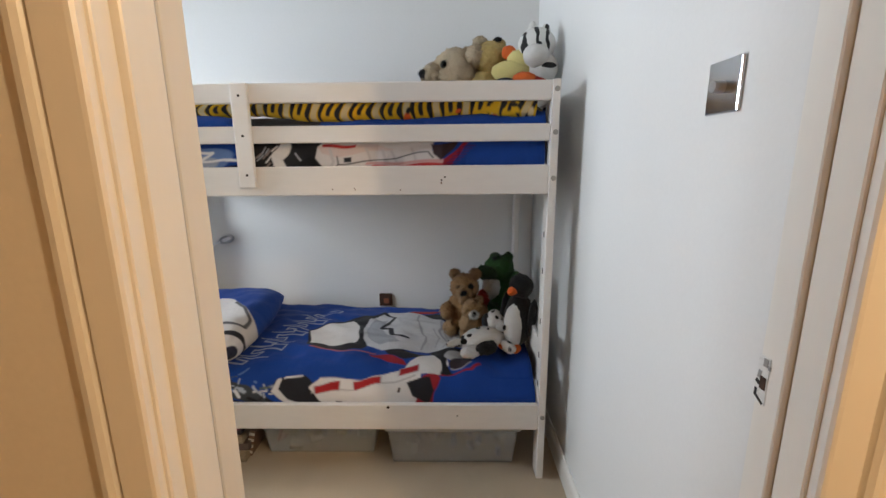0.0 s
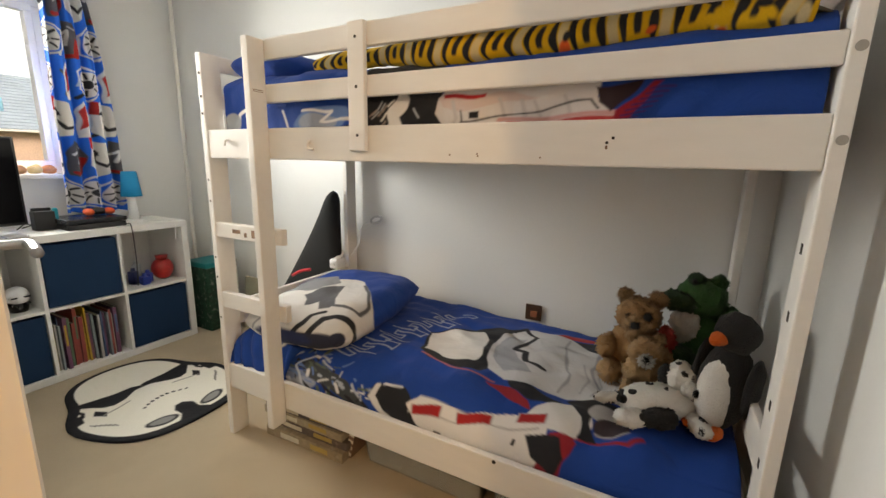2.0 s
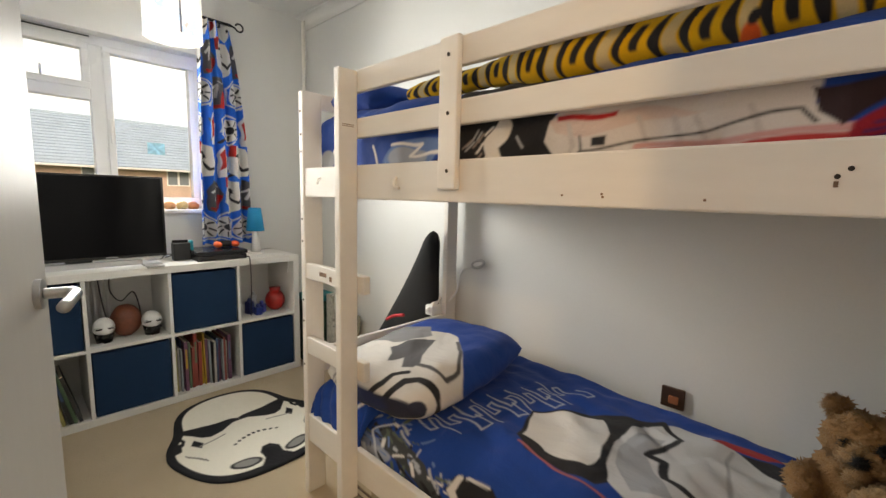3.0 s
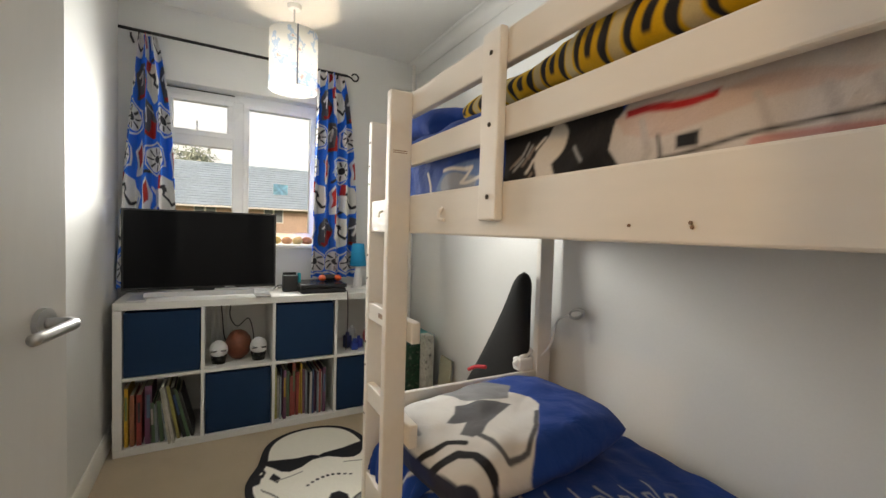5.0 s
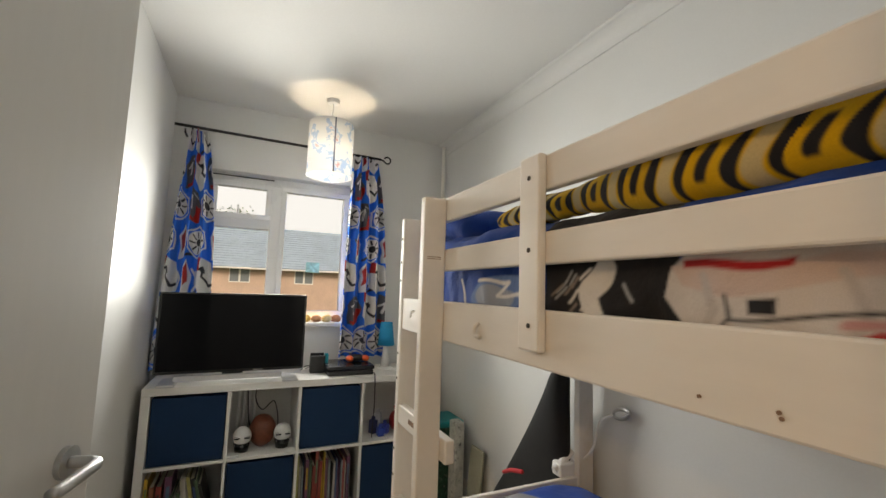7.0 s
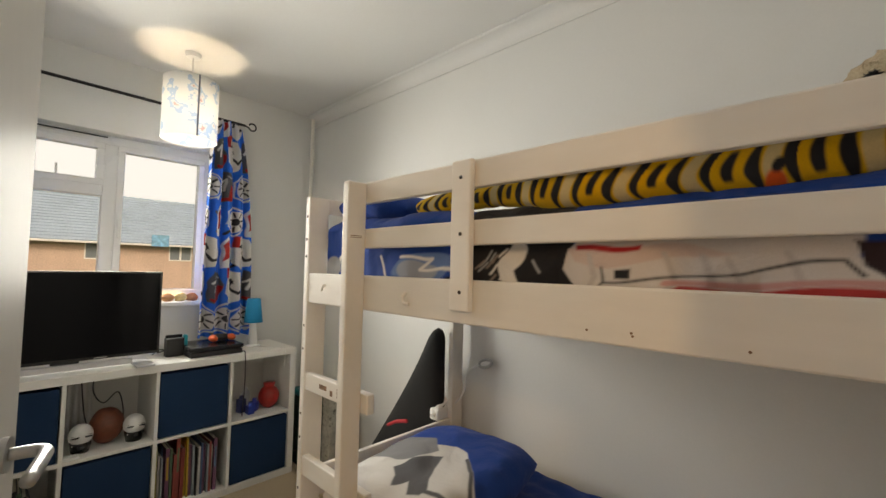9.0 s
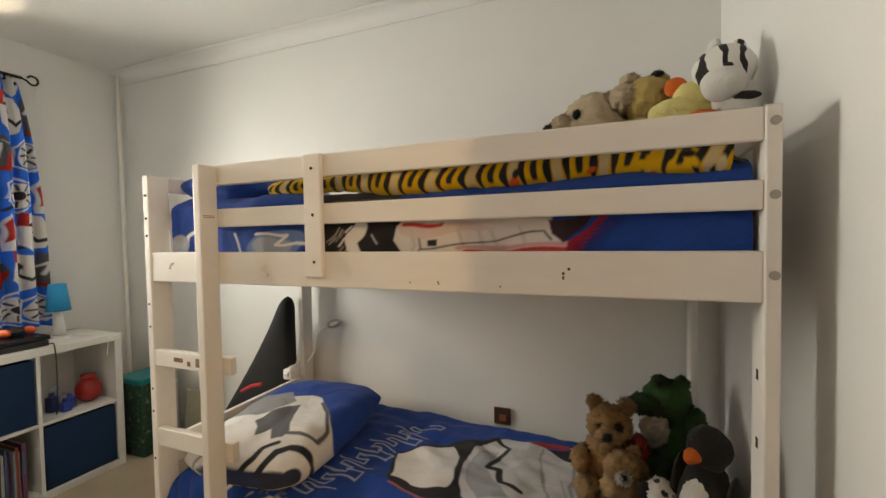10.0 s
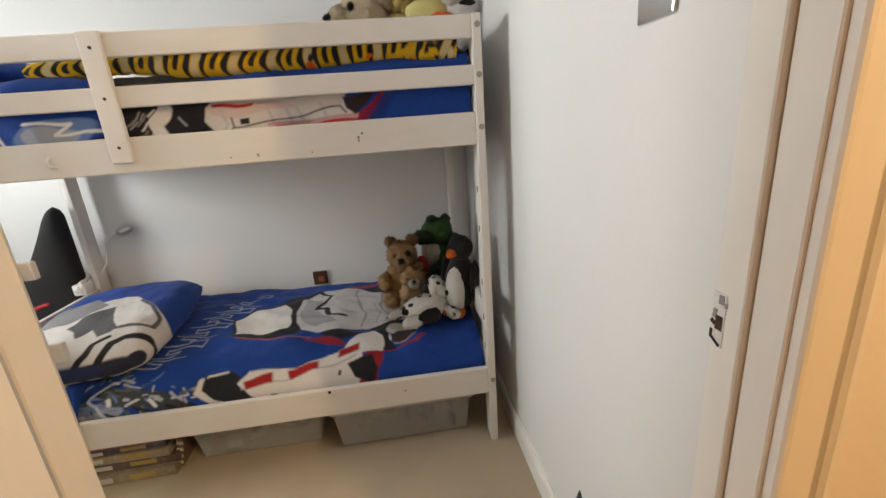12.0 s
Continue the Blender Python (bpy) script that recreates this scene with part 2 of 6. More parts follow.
SK = [(0.0, 0.1), (0.006, 0.1), (0.012, 0.09), (0.015, 0.075), (0.015, 0.0)]
for name, a, b, inw in (("baseboard", (XL, YB, 0.001), (XR, YB, 0.001), (0, -1, 0)), ("baseboard", (XR, YD + 0.03, 0.001), (XR, YB, 0.001), (-1, 0, 0)),
                        ("baseboard", (XL, YD, 0.001), (DX0 - 0.08, YD, 0.001), (0, 1, 0)), ("baseboard", (XL, YD, 0.001), (XL, YB, 0.001), (1, 0, 0))):
    struct(name, strip_bm(SK, a, b, inw), GLOSS, "white gloss skirting board at the foot of the wall", "skirting board")
bm = cyl_bm((XL + 0.05, YB - 0.045, 0), (XL + 0.05, YB - 0.045, ZC - 0.03), 0.012)
struct("trim", bm, GLOSS, "white painted heating pipe rising in the corner", "pipe")

# hall; its unseen floor, ceiling and far walls are darkened against bounced light
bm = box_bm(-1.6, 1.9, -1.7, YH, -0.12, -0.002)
struct("floor_hall", bm, HALLDARK, "unseen hall floor, dark tan to hold back bounced light", "carpet")
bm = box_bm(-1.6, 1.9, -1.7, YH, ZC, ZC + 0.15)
struct("ceiling_hall", bm, HALLDARK, "unseen hall ceiling, dark tan to hold back bounced light", "ceiling")
bm = box_bm(-1.6, DX0, YH, YH + 0.02, 0, ZC)
box_bm(DX1, 1.9, YH, YH + 0.02, 0, ZC, bm=bm)
box_bm(DX0, DX1, YH, YH + 0.02, DZ, ZC, bm=bm)
struct("wall_hall", bm, HALLWALL, "cream painted hall wall round the doorway", "wall")
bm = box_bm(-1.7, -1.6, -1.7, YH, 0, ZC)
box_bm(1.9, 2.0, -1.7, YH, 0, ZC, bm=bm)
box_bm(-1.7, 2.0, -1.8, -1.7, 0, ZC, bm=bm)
struct("wall_hall_rest", bm, HALLDARK, "unseen far hall walls, dark tan to hold back bounced light", "wall")

# door lining with rebate, architraves
LX0, LX1, SX0, SX1 = -0.367, 0.442, -0.356, 0.432
bm = box_bm(DX0, LX0, YH, 0.485, 0, DZ, 0.002)
box_bm(DX0, SX0, 0.485, YD + 0.014, 0, DZ, 0.002, bm=bm)
box_bm(LX1, DX1, YH, 0.501, 0, DZ, 0.002, bm=bm)
box_bm(SX1, DX1, 0.501, YD + 0.014, 0, DZ, 0.002, bm=bm)
box_bm(LX0, LX1, YH, YD + 0.014, DZ - 0.026, DZ, 0.002, bm=bm)
struct("door_frame", bm, GLOSS, "cream gloss painted wooden door lining", "door frame")
AR = [(0.0, 0.0), (0.0, 0.011), (0.003, 0.0145), (0.008, 0.0155), (0.044, 0.0165), (0.047, 0.011), (0.051, 0.0095), (0.055, 0.015), (0.062, 0.018), (0.07, 0.017), (0.076, 0.01), (0.078, 0.0)]


def architrave(y, side, x_in, out, top):
    """An upright architrave: profile along x from x_in outwards, raised towards side."""
    bm = bmesh.new()
    r0 = [bm.verts.new((x_in + out * o, y + side * h, 0)) for o, h in AR]
    r1 = [bm.verts.new((x_in + out * o, y + side * h, top + o)) for o, h in AR]
    for k in range(len(AR) - 1):
        bm.faces.new((r0[k], r0[k + 1], r1[k + 1], r1[k]))
    return bm


def architrave_head(y, side, x0, x1, z):
    bm = bmesh.new()
    r0 = [bm.verts.new((x0 - o, y + side * h, z + o)) for o, h in AR]
    r1 = [bm.verts.new((x1 + o, y + side * h, z + o)) for o, h in AR]
    for k in range(len(AR) - 1):
        bm.faces.new((r0[k], r0[k + 1], r1[k + 1], r1[k]))
    return bm


for y, side, xs in ((YH, -1, ((LX0 - 0.006, -1), (LX1 + 0.006, 1))), (YD, 1, ((DX0 - 0.004, -1),))):
    for x, out in xs:
        struct("trim", architrave(y, side, x, out, DZ - 0.018), GLOSS, "cream gloss painted door architrave", "architrave")
    if side < 0:
        struct("trim", architrave_head(y, side, LX0 - 0.006, LX1 + 0.006, DZ - 0.018), GLOSS, "cream gloss painted door architrave", "architrave")

# window: frame, mullion, vent, panes, sill
window = tagged(new("window_1"), "white plastic casement window with a small top vent", "window", kind="structure")
FX0, FX1 = XL - 0.15, XL - 0.085


def bar(name, y0, y1, z0, z1, x0=FX0, x1=FX1, parent=window):
    return part(name, box_bm(x0, x1, y0, y1, z0, z1, 0.005, 2), UPVC, parent)


bar("frame_bar", WY0, WY1, WZ1 - 0.05, WZ1)
bar("frame_bar", WY0, WY1, WZ0, WZ0 + 0.045)
bar("frame_bar", WY0, WY0 + 0.05, WZ0 + 0.045, WZ1 - 0.05)
bar("frame_bar", WY1 - 0.05, WY1, WZ0 + 0.045, WZ1 - 0.05)
bar("mullion", 1.10, 1.165, WZ0 + 0.045, WZ1 - 0.05)
bar("transom", WY0 + 0.05, 1.10, 1.655, 1.715)


def sash(name, y0, y1, z0, z1, w=0.035, x1=FX1 + 0.012):
    s = part(name, box_bm(FX0 + 0.02, x1, y0, y1, z1 - w, z1, 0.004), UPVC, window)
    for a in ((y0, y1, z0, z0 + w), (y0, y0 + w, z0 + w, z1 - w), (y1 - w, y1, z0 + w, z1 - w)):
        part("sash_bar", box_bm(FX0 + 0.02, x1, *a, 0.004), UPVC, s)
    return s


sash("vent_sash", WY0 + 0.045, 1.104, 1.712, WZ1 - 0.046)
sash("casement_sash", 1.161, WY1 - 0.046, WZ0 + 0.041, WZ1 - 0.046)
GLASS = clear_mat("window_glass", (1, 1, 1), 0.0, ior=1.02)
for y0, y1, z0, z1 in ((WY0 + 0.07, 1.08, 1.74, WZ1 - 0.07), (WY0 + 0.045, 1.105, WZ0 + 0.04, 1.66), (1.19, WY1 - 0.07, WZ0 + 0.07, WZ1 - 0.07)):
    g = part("pane", box_bm(FX0 + 0.036, FX0 + 0.042, y0, y1, z0, z1), GLASS, window, "clear window pane")
    g.visible_shadow = False
hb = box_bm(FX1 + 0.012, FX1 + 0.022, 1.168, 1.19, 1.48, 1.56, 0.003)
box_bm(FX1 + 0.022, FX1 + 0.034, 1.172, 1.186, 1.42, 1.53, 0.005, 2, bm=hb)
part("window_handle", hb, UPVC, window)
tube = cyl_bm((FX1 + 0.016, WY0 + 0.05, 1.985), (FX1 + 0.016, 1.11, 1.985), 0.004, seg=8)
part("seal", tube, BLACKMATT, window, "dark rubber seal above the vent")
part("window_stay", box_bm(FX1 + 0.012, FX1 + 0.02, 0.90, 0.91, 1.74, 1.80, 0.002), UPVC, window)
sl = box_bm(FX1, XL + 0.03, WY0 - 0.03, WY1 + 0.03, WZ0 - 0.022, WZ0 + 0.004, 0.006, 2)
part("window_sill", sl, GLOSS, window)
struct("trim", tube_bm([(-1.87, 0.56, 0), (-1.87, 0.56, 0.33), (-1.87, 0.557, 0.345)], lambda t: 0.012 if t < 0.9 else 0.006, 12), GLOSS, "white capped heating pipe stub at the wall", "pipe")

# ---- bunk bed ----
BX0, BX1, BY0, BY1 = -1.452, 0.368, 1.47, 2.31
bed = thing("bunk_bed", (0, 0, 0), "white painted wooden bunk bed with ladder, scuffed", "bunk bed")
PT = 0.028                                     # post thickness along x


def post(x0, x1, y0, y1, z1, name="post"):
    return part(name, box_bm(x0, x1, y0, y1, 0, z1, 0.004, 2), BEDWHITE, bed)


post(BX1 - PT, BX1, BY0, BY0 + 0.075, 1.542)
post(BX1 - PT, BX1, BY1 - 0.075, BY1, 1.542)
post(BX0, BX0 + PT, BY0, BY0 + 0.075, 1.53)
post(BX0, BX0 + PT, BY1 - 0.075, BY1, 1.53)


def rail(name, x0, x1, y0, y1, z0, z1):
    return part(name, box_bm(x0, x1, y0, y1, z0, z1, 0.004, 2), BEDWHITE, bed)


XA, XB = BX0 + PT, BX1 - PT
rail("side_rail", XA, XB, BY0 + 0.004, BY0 + 0.026, 1.16, 1.262)
rail("guard_rail", -1.13, XB, BY0 + 0.004, BY0 + 0.024, 1.342, 1.40)
rail("guard_rail", -1.13, XB, BY0 + 0.004, BY0 + 0.024, 1.475, 1.54)
rail("side_rail", XA, XB, BY0 + 0.004, BY0 + 0.026, 0.222, 0.332)
for z0, z1 in ((1.16, 1.262), (1.475, 1.53), (0.222, 0.332)):
    rail("back_rail", XA, XB, BY1 - 0.026, BY1 - 0.004, z0, z1)
for x in (BX0 + 0.004, BX1 - 0.024):
    for z0, z1 in ((1.16, 1.262), (1.34, 1.40), (1.475, 1.53), (0.222, 0.332), (0.48, 0.58)):
        rail("end_rail", x, x + 0.02, BY0 + 0.075, BY1 - 0.075, z0, z1)
part("slat_base", box_bm(XA, XB, BY0 + 0.027, BY1 - 0.027, 1.185, 1.2), BEDWHITE, bed)
part("slat_base", box_bm(XA, XB, BY0 + 0.027, BY1 - 0.027, 0.25, 0.265), BEDWHITE, bed)
# ladder
part("ladder_upright", box_bm(-1.127, -1.098, BY0 - 0.06, BY0 + 0.003, 0.17, 1.535, 0.004, 2), BEDWHITE, bed)
for z0, z1 in ((0.575, 0.64), (0.862, 0.92)):
    part("rung", box_bm(XA - 0.02, -1.068, BY0 + 0.004, BY0 + 0.03, z0, z1, 0.004, 2), BEDWHITE, bed)
part("guard_upright", box_bm(-0.744, -0.685, BY0 - 0.014, BY0 + 0.003, 1.19, 1.54, 0.004, 2), BEDWHITE, bed)
for m in range(2):
    z = (0.266, 1.201)[m]
    solo("mattress", box_bm(XA + 0.01, XB - 0.01, BY0 + 0.075, BY1 - 0.03, z, z + (0.105, 0.15)[m], 0.03, 3), mat("mattress_cloth", (0.75, 0.75, 0.76), 0.9, bump=0.1), "white single mattress lying in the bunk", "mattress", "mattresses")
# bolts, bore holes and worn patches
BOLT = mat("dull_bolt", (0.35, 0.33, 0.3), 0.4, metal=0.8)
HOLE = mat("bore_hole", (0.03, 0.022, 0.016), 0.8)
WORN = mat("worn_wood", (0.22, 0.13, 0.08), 0.7, var=0.4, scale=60, dirt=(0.05, 0.035, 0.025), dirt_amount=0.8)


def stud(name, x, y, z, r, material, ny=-1, depth=0.0015):
    return part(name, cyl_bm((x, y, z), (x, y + ny * depth, z), r, seg=12), material, bed)


for z in (1.51, 1.37, 1.215, 0.28):
    part("bolt_cap", cyl_bm((BX1 - 0.012, BY0, z), (BX1 - 0.012, BY0 - 0.003, z), 0.009, seg=14), BOLT, bed)
    part("bolt_cap", cyl_bm((BX0, BY0 + 0.04, z), (BX0 - 0.003, BY0 + 0.04, z), 0.008, seg=14), BOLT, bed)
for x, z in ((-0.714, 1.498), (-0.713, 1.367), (-0.712, 1.234)):
    stud("screw_hole", x, BY0 - 0.014, z, 0.0045, HOLE)
for x, z in ((-0.022, 1.222), (-0.034, 1.212)):
    stud("screw_hole", x, BY0 + 0.004, z, 0.0034, HOLE)
for x, z in ((-0.342, 1.185), (-0.34, 1.18), (-0.18, 1.178), (-0.42, 1.182)):
    stud("screw_hole", x, BY0 + 0.004, z, 0.0022, WORN)
for z in (0.78, 0.70, 0.53, 1.0, 1.08):
    stud("bore_hole", BX0 + 0.014, BY0, z, 0.004, HOLE)
for z in (1.32, 1.38, 1.46):
    stud("bore_hole", BX0 + 0.014, BY0, z, 0.005, HOLE)
for z in (0.40, 0.52, 0.66, 0.86, 1.0):
    part("bore_slot", box_bm(BX1 - PT - 0.001, BX1 - PT, BY0 + 0.03, BY0 + 0.042, z, z + 0.022, 0.0004), HOLE, bed)
stud("screw_hole", -0.255, BY0 + 0.004, 0.322, 0.006, HOLE)
stud("screw_hole", 0.02, BY0 + 0.004, 0.285, 0.003, HOLE)
part("worn_patch", box_bm(-0.037, -0.032, BY0 + 0.0032, BY0 + 0.004, 1.198, 1.206, 0.0003), WORN, bed, "paint worn to bare wood")
part("worn_patch", box_bm(-1.33, -1.285, BY0 + 0.0032, BY0 + 0.004, 0.885, 0.9, 0.0003), WORN, bed, "paint worn to bare wood")
part("worn_patch", box_bm(-1.265, -1.25, BY0 + 0.0032, BY0 + 0.004, 0.875, 0.892, 0.0003), WORN, bed)
part("worn_patch", box_bm(-1.225, -1.205, BY0 + 0.0032, BY0 + 0.004, 0.876, 0.905, 0.0003), WORN, bed)
hk = tube_bm(arc([(-0.915, BY0 + 0.004, 1.222), (-0.918, BY0 - 0.006, 1.21), (-0.912, BY0 - 0.008, 1.196), (-0.893, BY0 - 0.006, 1.193)], 6), 0.0045, 8)
part("peg_hook", hk, BEDWHITE, bed, smooth=True)
part("peg_hook", tube_bm(arc([(-1.315, BY0 + 0.004, 1.225), (-1.315, BY0 - 0.006, 1.22), (-1.317, BY0 - 0.008, 1.205)], 6), 0.004, 8), BEDWHITE, bed, smooth=True)
for z in (1.372, 1.377):
    part("scratch", box_bm(-1.098, -1.0974, BY0 - 0.05, BY0 - 0.01, z - 0.001, z + 0.001), WORN, bed)

# ---- cube shelf ----
KX0, KX1, KY0, KY1 = -2.97, -2.58, 0.572, 2.042
shelf = thing("cube_shelf", (0, 0, 0), "white laminate cube shelving unit with eight compartments", "shelving unit")
part("top_panel", box_bm(KX0, KX1, KY0, KY1, 0.732, 0.77, 0.002), LAMINATE, shelf)
part("bottom_panel", box_bm(KX0, KX1, KY0, KY1, 0.0, 0.038, 0.002), LAMINATE, shelf)
part("side_panel", box_bm(KX0, KX1, KY0, KY0 + 0.038, 0.038, 0.732, 0.002), LAMINATE, shelf)
part("side_panel", box_bm(KX0, KX1, KY1 - 0.038, KY1, 0.038, 0.732, 0.002), LAMINATE, shelf)
CW = (KY1 - KY0 - 0.076 - 3 * 0.016) / 4
CY = [KY0 + 0.038 + k * (CW + 0.016) for k in range(4)]
for k in range(3):
    y = CY[k] + CW
    part("divider", box_bm(KX0, KX1 - 0.002, y, y + 0.016, 0.038, 0.732, 0.001), LAMINATE, shelf)
for k in range(4):
    part("middle_shelf", box_bm(KX0, KX1 - 0.002, CY[k], CY[k] + CW, 0.377, 0.393, 0.001), LAMINATE, shelf)
CZ = (0.038, 0.393)
for k, r in ((0, 1), (2, 1), (1, 0), (3, 0)):
    z = CZ[r]
    sb = thing("storage_box", (0, CY[k], z), "navy blue fabric storage box in a shelf compartment", "storage box", "storage boxes")
    part("front_panel", box_bm(KX1 - 0.018, KX1 - 0.008, 0.005, CW - 0.005, 0.003, 0.325, 0.003, 2), NAVY, sb)
    part("back_panel", box_bm(KX0 + 0.02, KX0 + 0.028, 0.005, CW - 0.005, 0.003, 0.325, 0.002), NAVY, sb)
    part("base", box_bm(KX0 + 0.028, KX1 - 0.018, 0.013, CW - 0.013, 0.003, 0.009), NAVY, sb)
    for y in (0.005, CW - 0.013):
        part("side_panel", box_bm(KX0 + 0.028, KX1 - 0.018, y, y + 0.008, 0.003, 0.325, 0.002), NAVY, sb)
part("back_board", box_bm(KX0 - 0.004, KX0, KY0 + 0.01, KY1 - 0.01, 0.02, 0.75), LAMINATE, shelf)

# ---- open door ----
door = thing("door_1", pose(-0.357, 0.549, 0, 0, 0, 166), "white painted flush door standing open", "door", kind="structure")
part("leaf", box_bm(0.0, 0.755, -0.04, 0.0, 0.008, 1.985, 0.002), DOORPAINT, door)
for side in (-1, 1):
    y = -0.04 if side < 0 else 0.0
    h = part("door_handle", cyl_bm((0.685, y, 0.99), (0.685, y + side * 0.009, 0.99), 0.026, seg=32), STEEL, door, "brushed steel lever handle", smooth=False)
    bar_ = tube_bm(arc([(0.685, y + side * 0.009, 0.99), (0.685, y + side * 0.04, 0.99), (0.675, y + side * 0.052, 0.99), (0.65, y + side * 0.055, 0.99), (0.57, y + side * 0.055, 0.988)], 8), 0.0095, 14)
    part("lever", bar_, STEEL, h, smooth=True)
for z in (0.22, 1.82):
    part("hinge", cyl_bm((-0.004, 0.004, z - 0.04), (-0.004, 0.004, z + 0.04), 0.006, seg=12), STEEL, door, "steel butt hinge")
part("latch_plate", box_bm(0.755, 0.7565, -0.032, -0.008, 0.95, 1.03), STEEL, door)

# strike plate with chipped paint on the lining
keep = thing("strike_plate", (SX1, 0.533, 0.972), "worn strike plate with paint chipped down to wood", "strike plate")
part("plate", box_bm(-0.0012, 0.0, -0.009, 0.012, -0.03, 0.04, 0.0005), mat("chipped_white", (0.72, 0.72, 0.7), 0.5, var=0.12, scale=60, grain=300, dirt=(0.3, 0.28, 0.25), dirt_amount=0.4), keep)
part("hole", box_bm(-0.0022, -0.0012, -0.007, 0.004, -0.008, 0.011, 0.0005), mat("bare_wood_hole", (0.05, 0.025, 0.014), 0.8, var=0.3), keep, "dark latch hole")
for y0, z0, dy, dz, tilt, dark in ((0.0075, 0.0, 0.004, 0.003, 30, 1), (0.002, -0.024, 0.009, 0.0022, 28, 1), (0.009, -0.016, 0.0022, 0.006, 0, 1), (-0.002, 0.032, 0.004, 0.006, 0, 0), (-0.009, 0.027, 0.0022, 0.003, 0, 0), (0.006, 0.012, 0.003, 0.006, 10, 0)):
    chip = box_bm(-0.0021, -0.0012, -dy, dy, -dz, dz, 0.0003)
    chip.transform(pose(0, y0, z0, tilt))
    part("chip", chip, BLACKMATT if dark else mat("chip_grey", (0.3, 0.3, 0.29), 0.6, var=0.2), keep, "dark chipped edge" if dark else "")

# light switch
sw = thing("dimmer_switch", (XR, 0.733, 1.394), "chrome dimmer switch plate with a round knob", "light switch")
part("plate", box_bm(-0.007, 0.0, -0.043, 0.043, -0.043, 0.043, 0.003, 2), CHROME, sw)
part("knob", cyl_bm((-0.007, 0, 0.0), (-0.024, 0, 0.0), 0.0105, 0.0095, 24), STEEL, sw)

# dark bag at the foot of the wall
bag = ball_bm((0, 0, 0.2), (0.045, 0.1, 0.2))[0]
for v in bag.verts:
    k = 1 - max(0, v.co.z - 0.1) / 0.36
    v.co.x, v.co.y = v.co.x * k, v.co.y * k
    v.co.z = max(0.0, v.co.z * 1.1)
solo("folded_bag", bag, mat("black_nylon", (0.012, 0.012, 0.013), 0.7, var=0.2, grain=200, bump=0.15), "black folded nylon bag against the wall", "bag", smooth=True, m=Matrix.Translation((0.39, 0.80, 0)))

# ---- printed cloth ----
class Paint:
    """Colours of a print at the places (u, v) of a cloth."""

    def __init__(self, u, v, base, wob=0.006, seed=0):
        self.u, self.v = np.asarray(u, float), np.asarray(v, float)
        self.c = np.tile(np.array(base, float), (len(self.u), 1))
        f = 31.0
        self.pu = self.u + wob * (np.sin(f * self.v + seed) + 0.6 * np.sin(2.3 * f * self.u + 1.7 * f * self.v + seed * 2))
        self.pv = self.v + wob * (np.sin(f * self.u * 1.2 + 2 + seed) + 0.6 * np.sin(2.1 * f * self.v - 1.3 * f * self.u))

    def fill(self, m, color):
        m = np.asarray(m, float)[:, None]
        self.c = self.c * (1 - m) + np.array(color, float) * m

    def soft(self, d, color):
        """Fill where d, the depth inside the shape in metres, is above zero; a soft printed edge."""
        self.fill(np.clip(d / 0.005 + 0.5, 0, 1), color)

    def local(self, x, y, turn):
        a = radians(turn)
        du, dv = self.pu - x, self.pv - y
        return du * math.cos(a) + dv * math.sin(a), -du * math.sin(a) + dv * math.cos(a)

    def ell(self, x, y, rx, ry, color, turn=0.0):
        p, q = self.local(x, y, turn)
        self.soft((1 - np.sqrt((p / rx) ** 2 + (q / ry) ** 2)) * min(rx, ry), color)

    def box(self, x, y, rx, ry, color, turn=0.0):
        p, q = self.local(x, y, turn)
        self.soft(np.minimum(rx - abs(p), ry - abs(q)), color)

    def line(self, points, w, color):
        best = np.full(len(self.u), 9.0)
        for (x0, y0), (x1, y1) in zip(points, points[1:]):
            dx, dy = x1 - x0, y1 - y0
            t = np.clip(((self.pu - x0) * dx + (self.pv - y0) * dy) / (dx * dx + dy * dy + 1e-9), 0, 1)
            best = np.minimum(best, np.hypot(self.pu - x0 - t * dx, self.pv - y0 - t * dy))
        self.soft(w - best, color)

    def poly(self, points, color):
        """A printed patch with straight or bent edges through the points."""
        best, inside = np.full(len(self.u), 9.0), np.zeros(len(self.u), bool)
        for (x0, y0), (x1, y1) in zip(points, points[1:] + points[:1]):
            dx, dy = x1 - x0, y1 - y0
            t = np.clip(((self.pu - x0) * dx + (self.pv - y0) * dy) / (dx * dx + dy * dy + 1e-9), 0, 1)
            best = np.minimum(best, np.hypot(self.pu - x0 - t * dx, self.pv - y0 - t * dy))
            inside ^= ((y0 > self.pv) != (y1 > self.pv)) & (self.pu < x0 + dx * (self.pv - y0) / (dy if dy else 1e-9))
        self.soft(np.where(inside, best, -best), color)

    def hexa(self, x, y, r, color):
        du, dv = abs(self.pu - x), abs(self.pv - y)
        self.soft(np.minimum(r * 0.87 - du, r * 0.87 - (0.87 * dv + 0.5 * du)), color)

    def onto(self, me, name="Col"):
        at = me.color_attributes.new(name, "FLOAT_COLOR", "POINT")
        at.data.foreach_set("color", np.hstack([self.c, np.ones((len(self.c), 1))]).astype(np.float32).ravel())


BLUE, WHITE, GREY, DARK, RED, LBLUE = (0.009, 0.05, 0.27), (0.7, 0.68, 0.66), (0.33, 0.34, 0.36), (0.018, 0.018, 0.022), (0.38, 0.02, 0.025), (0.12, 0.2, 0.42)
CLOTH = print_mat("printed_cotton", sheen=0.05)
PLUSH = print_mat("printed_plush", rough=1.0, sheen=0.06, bump=0.4, grain=350)


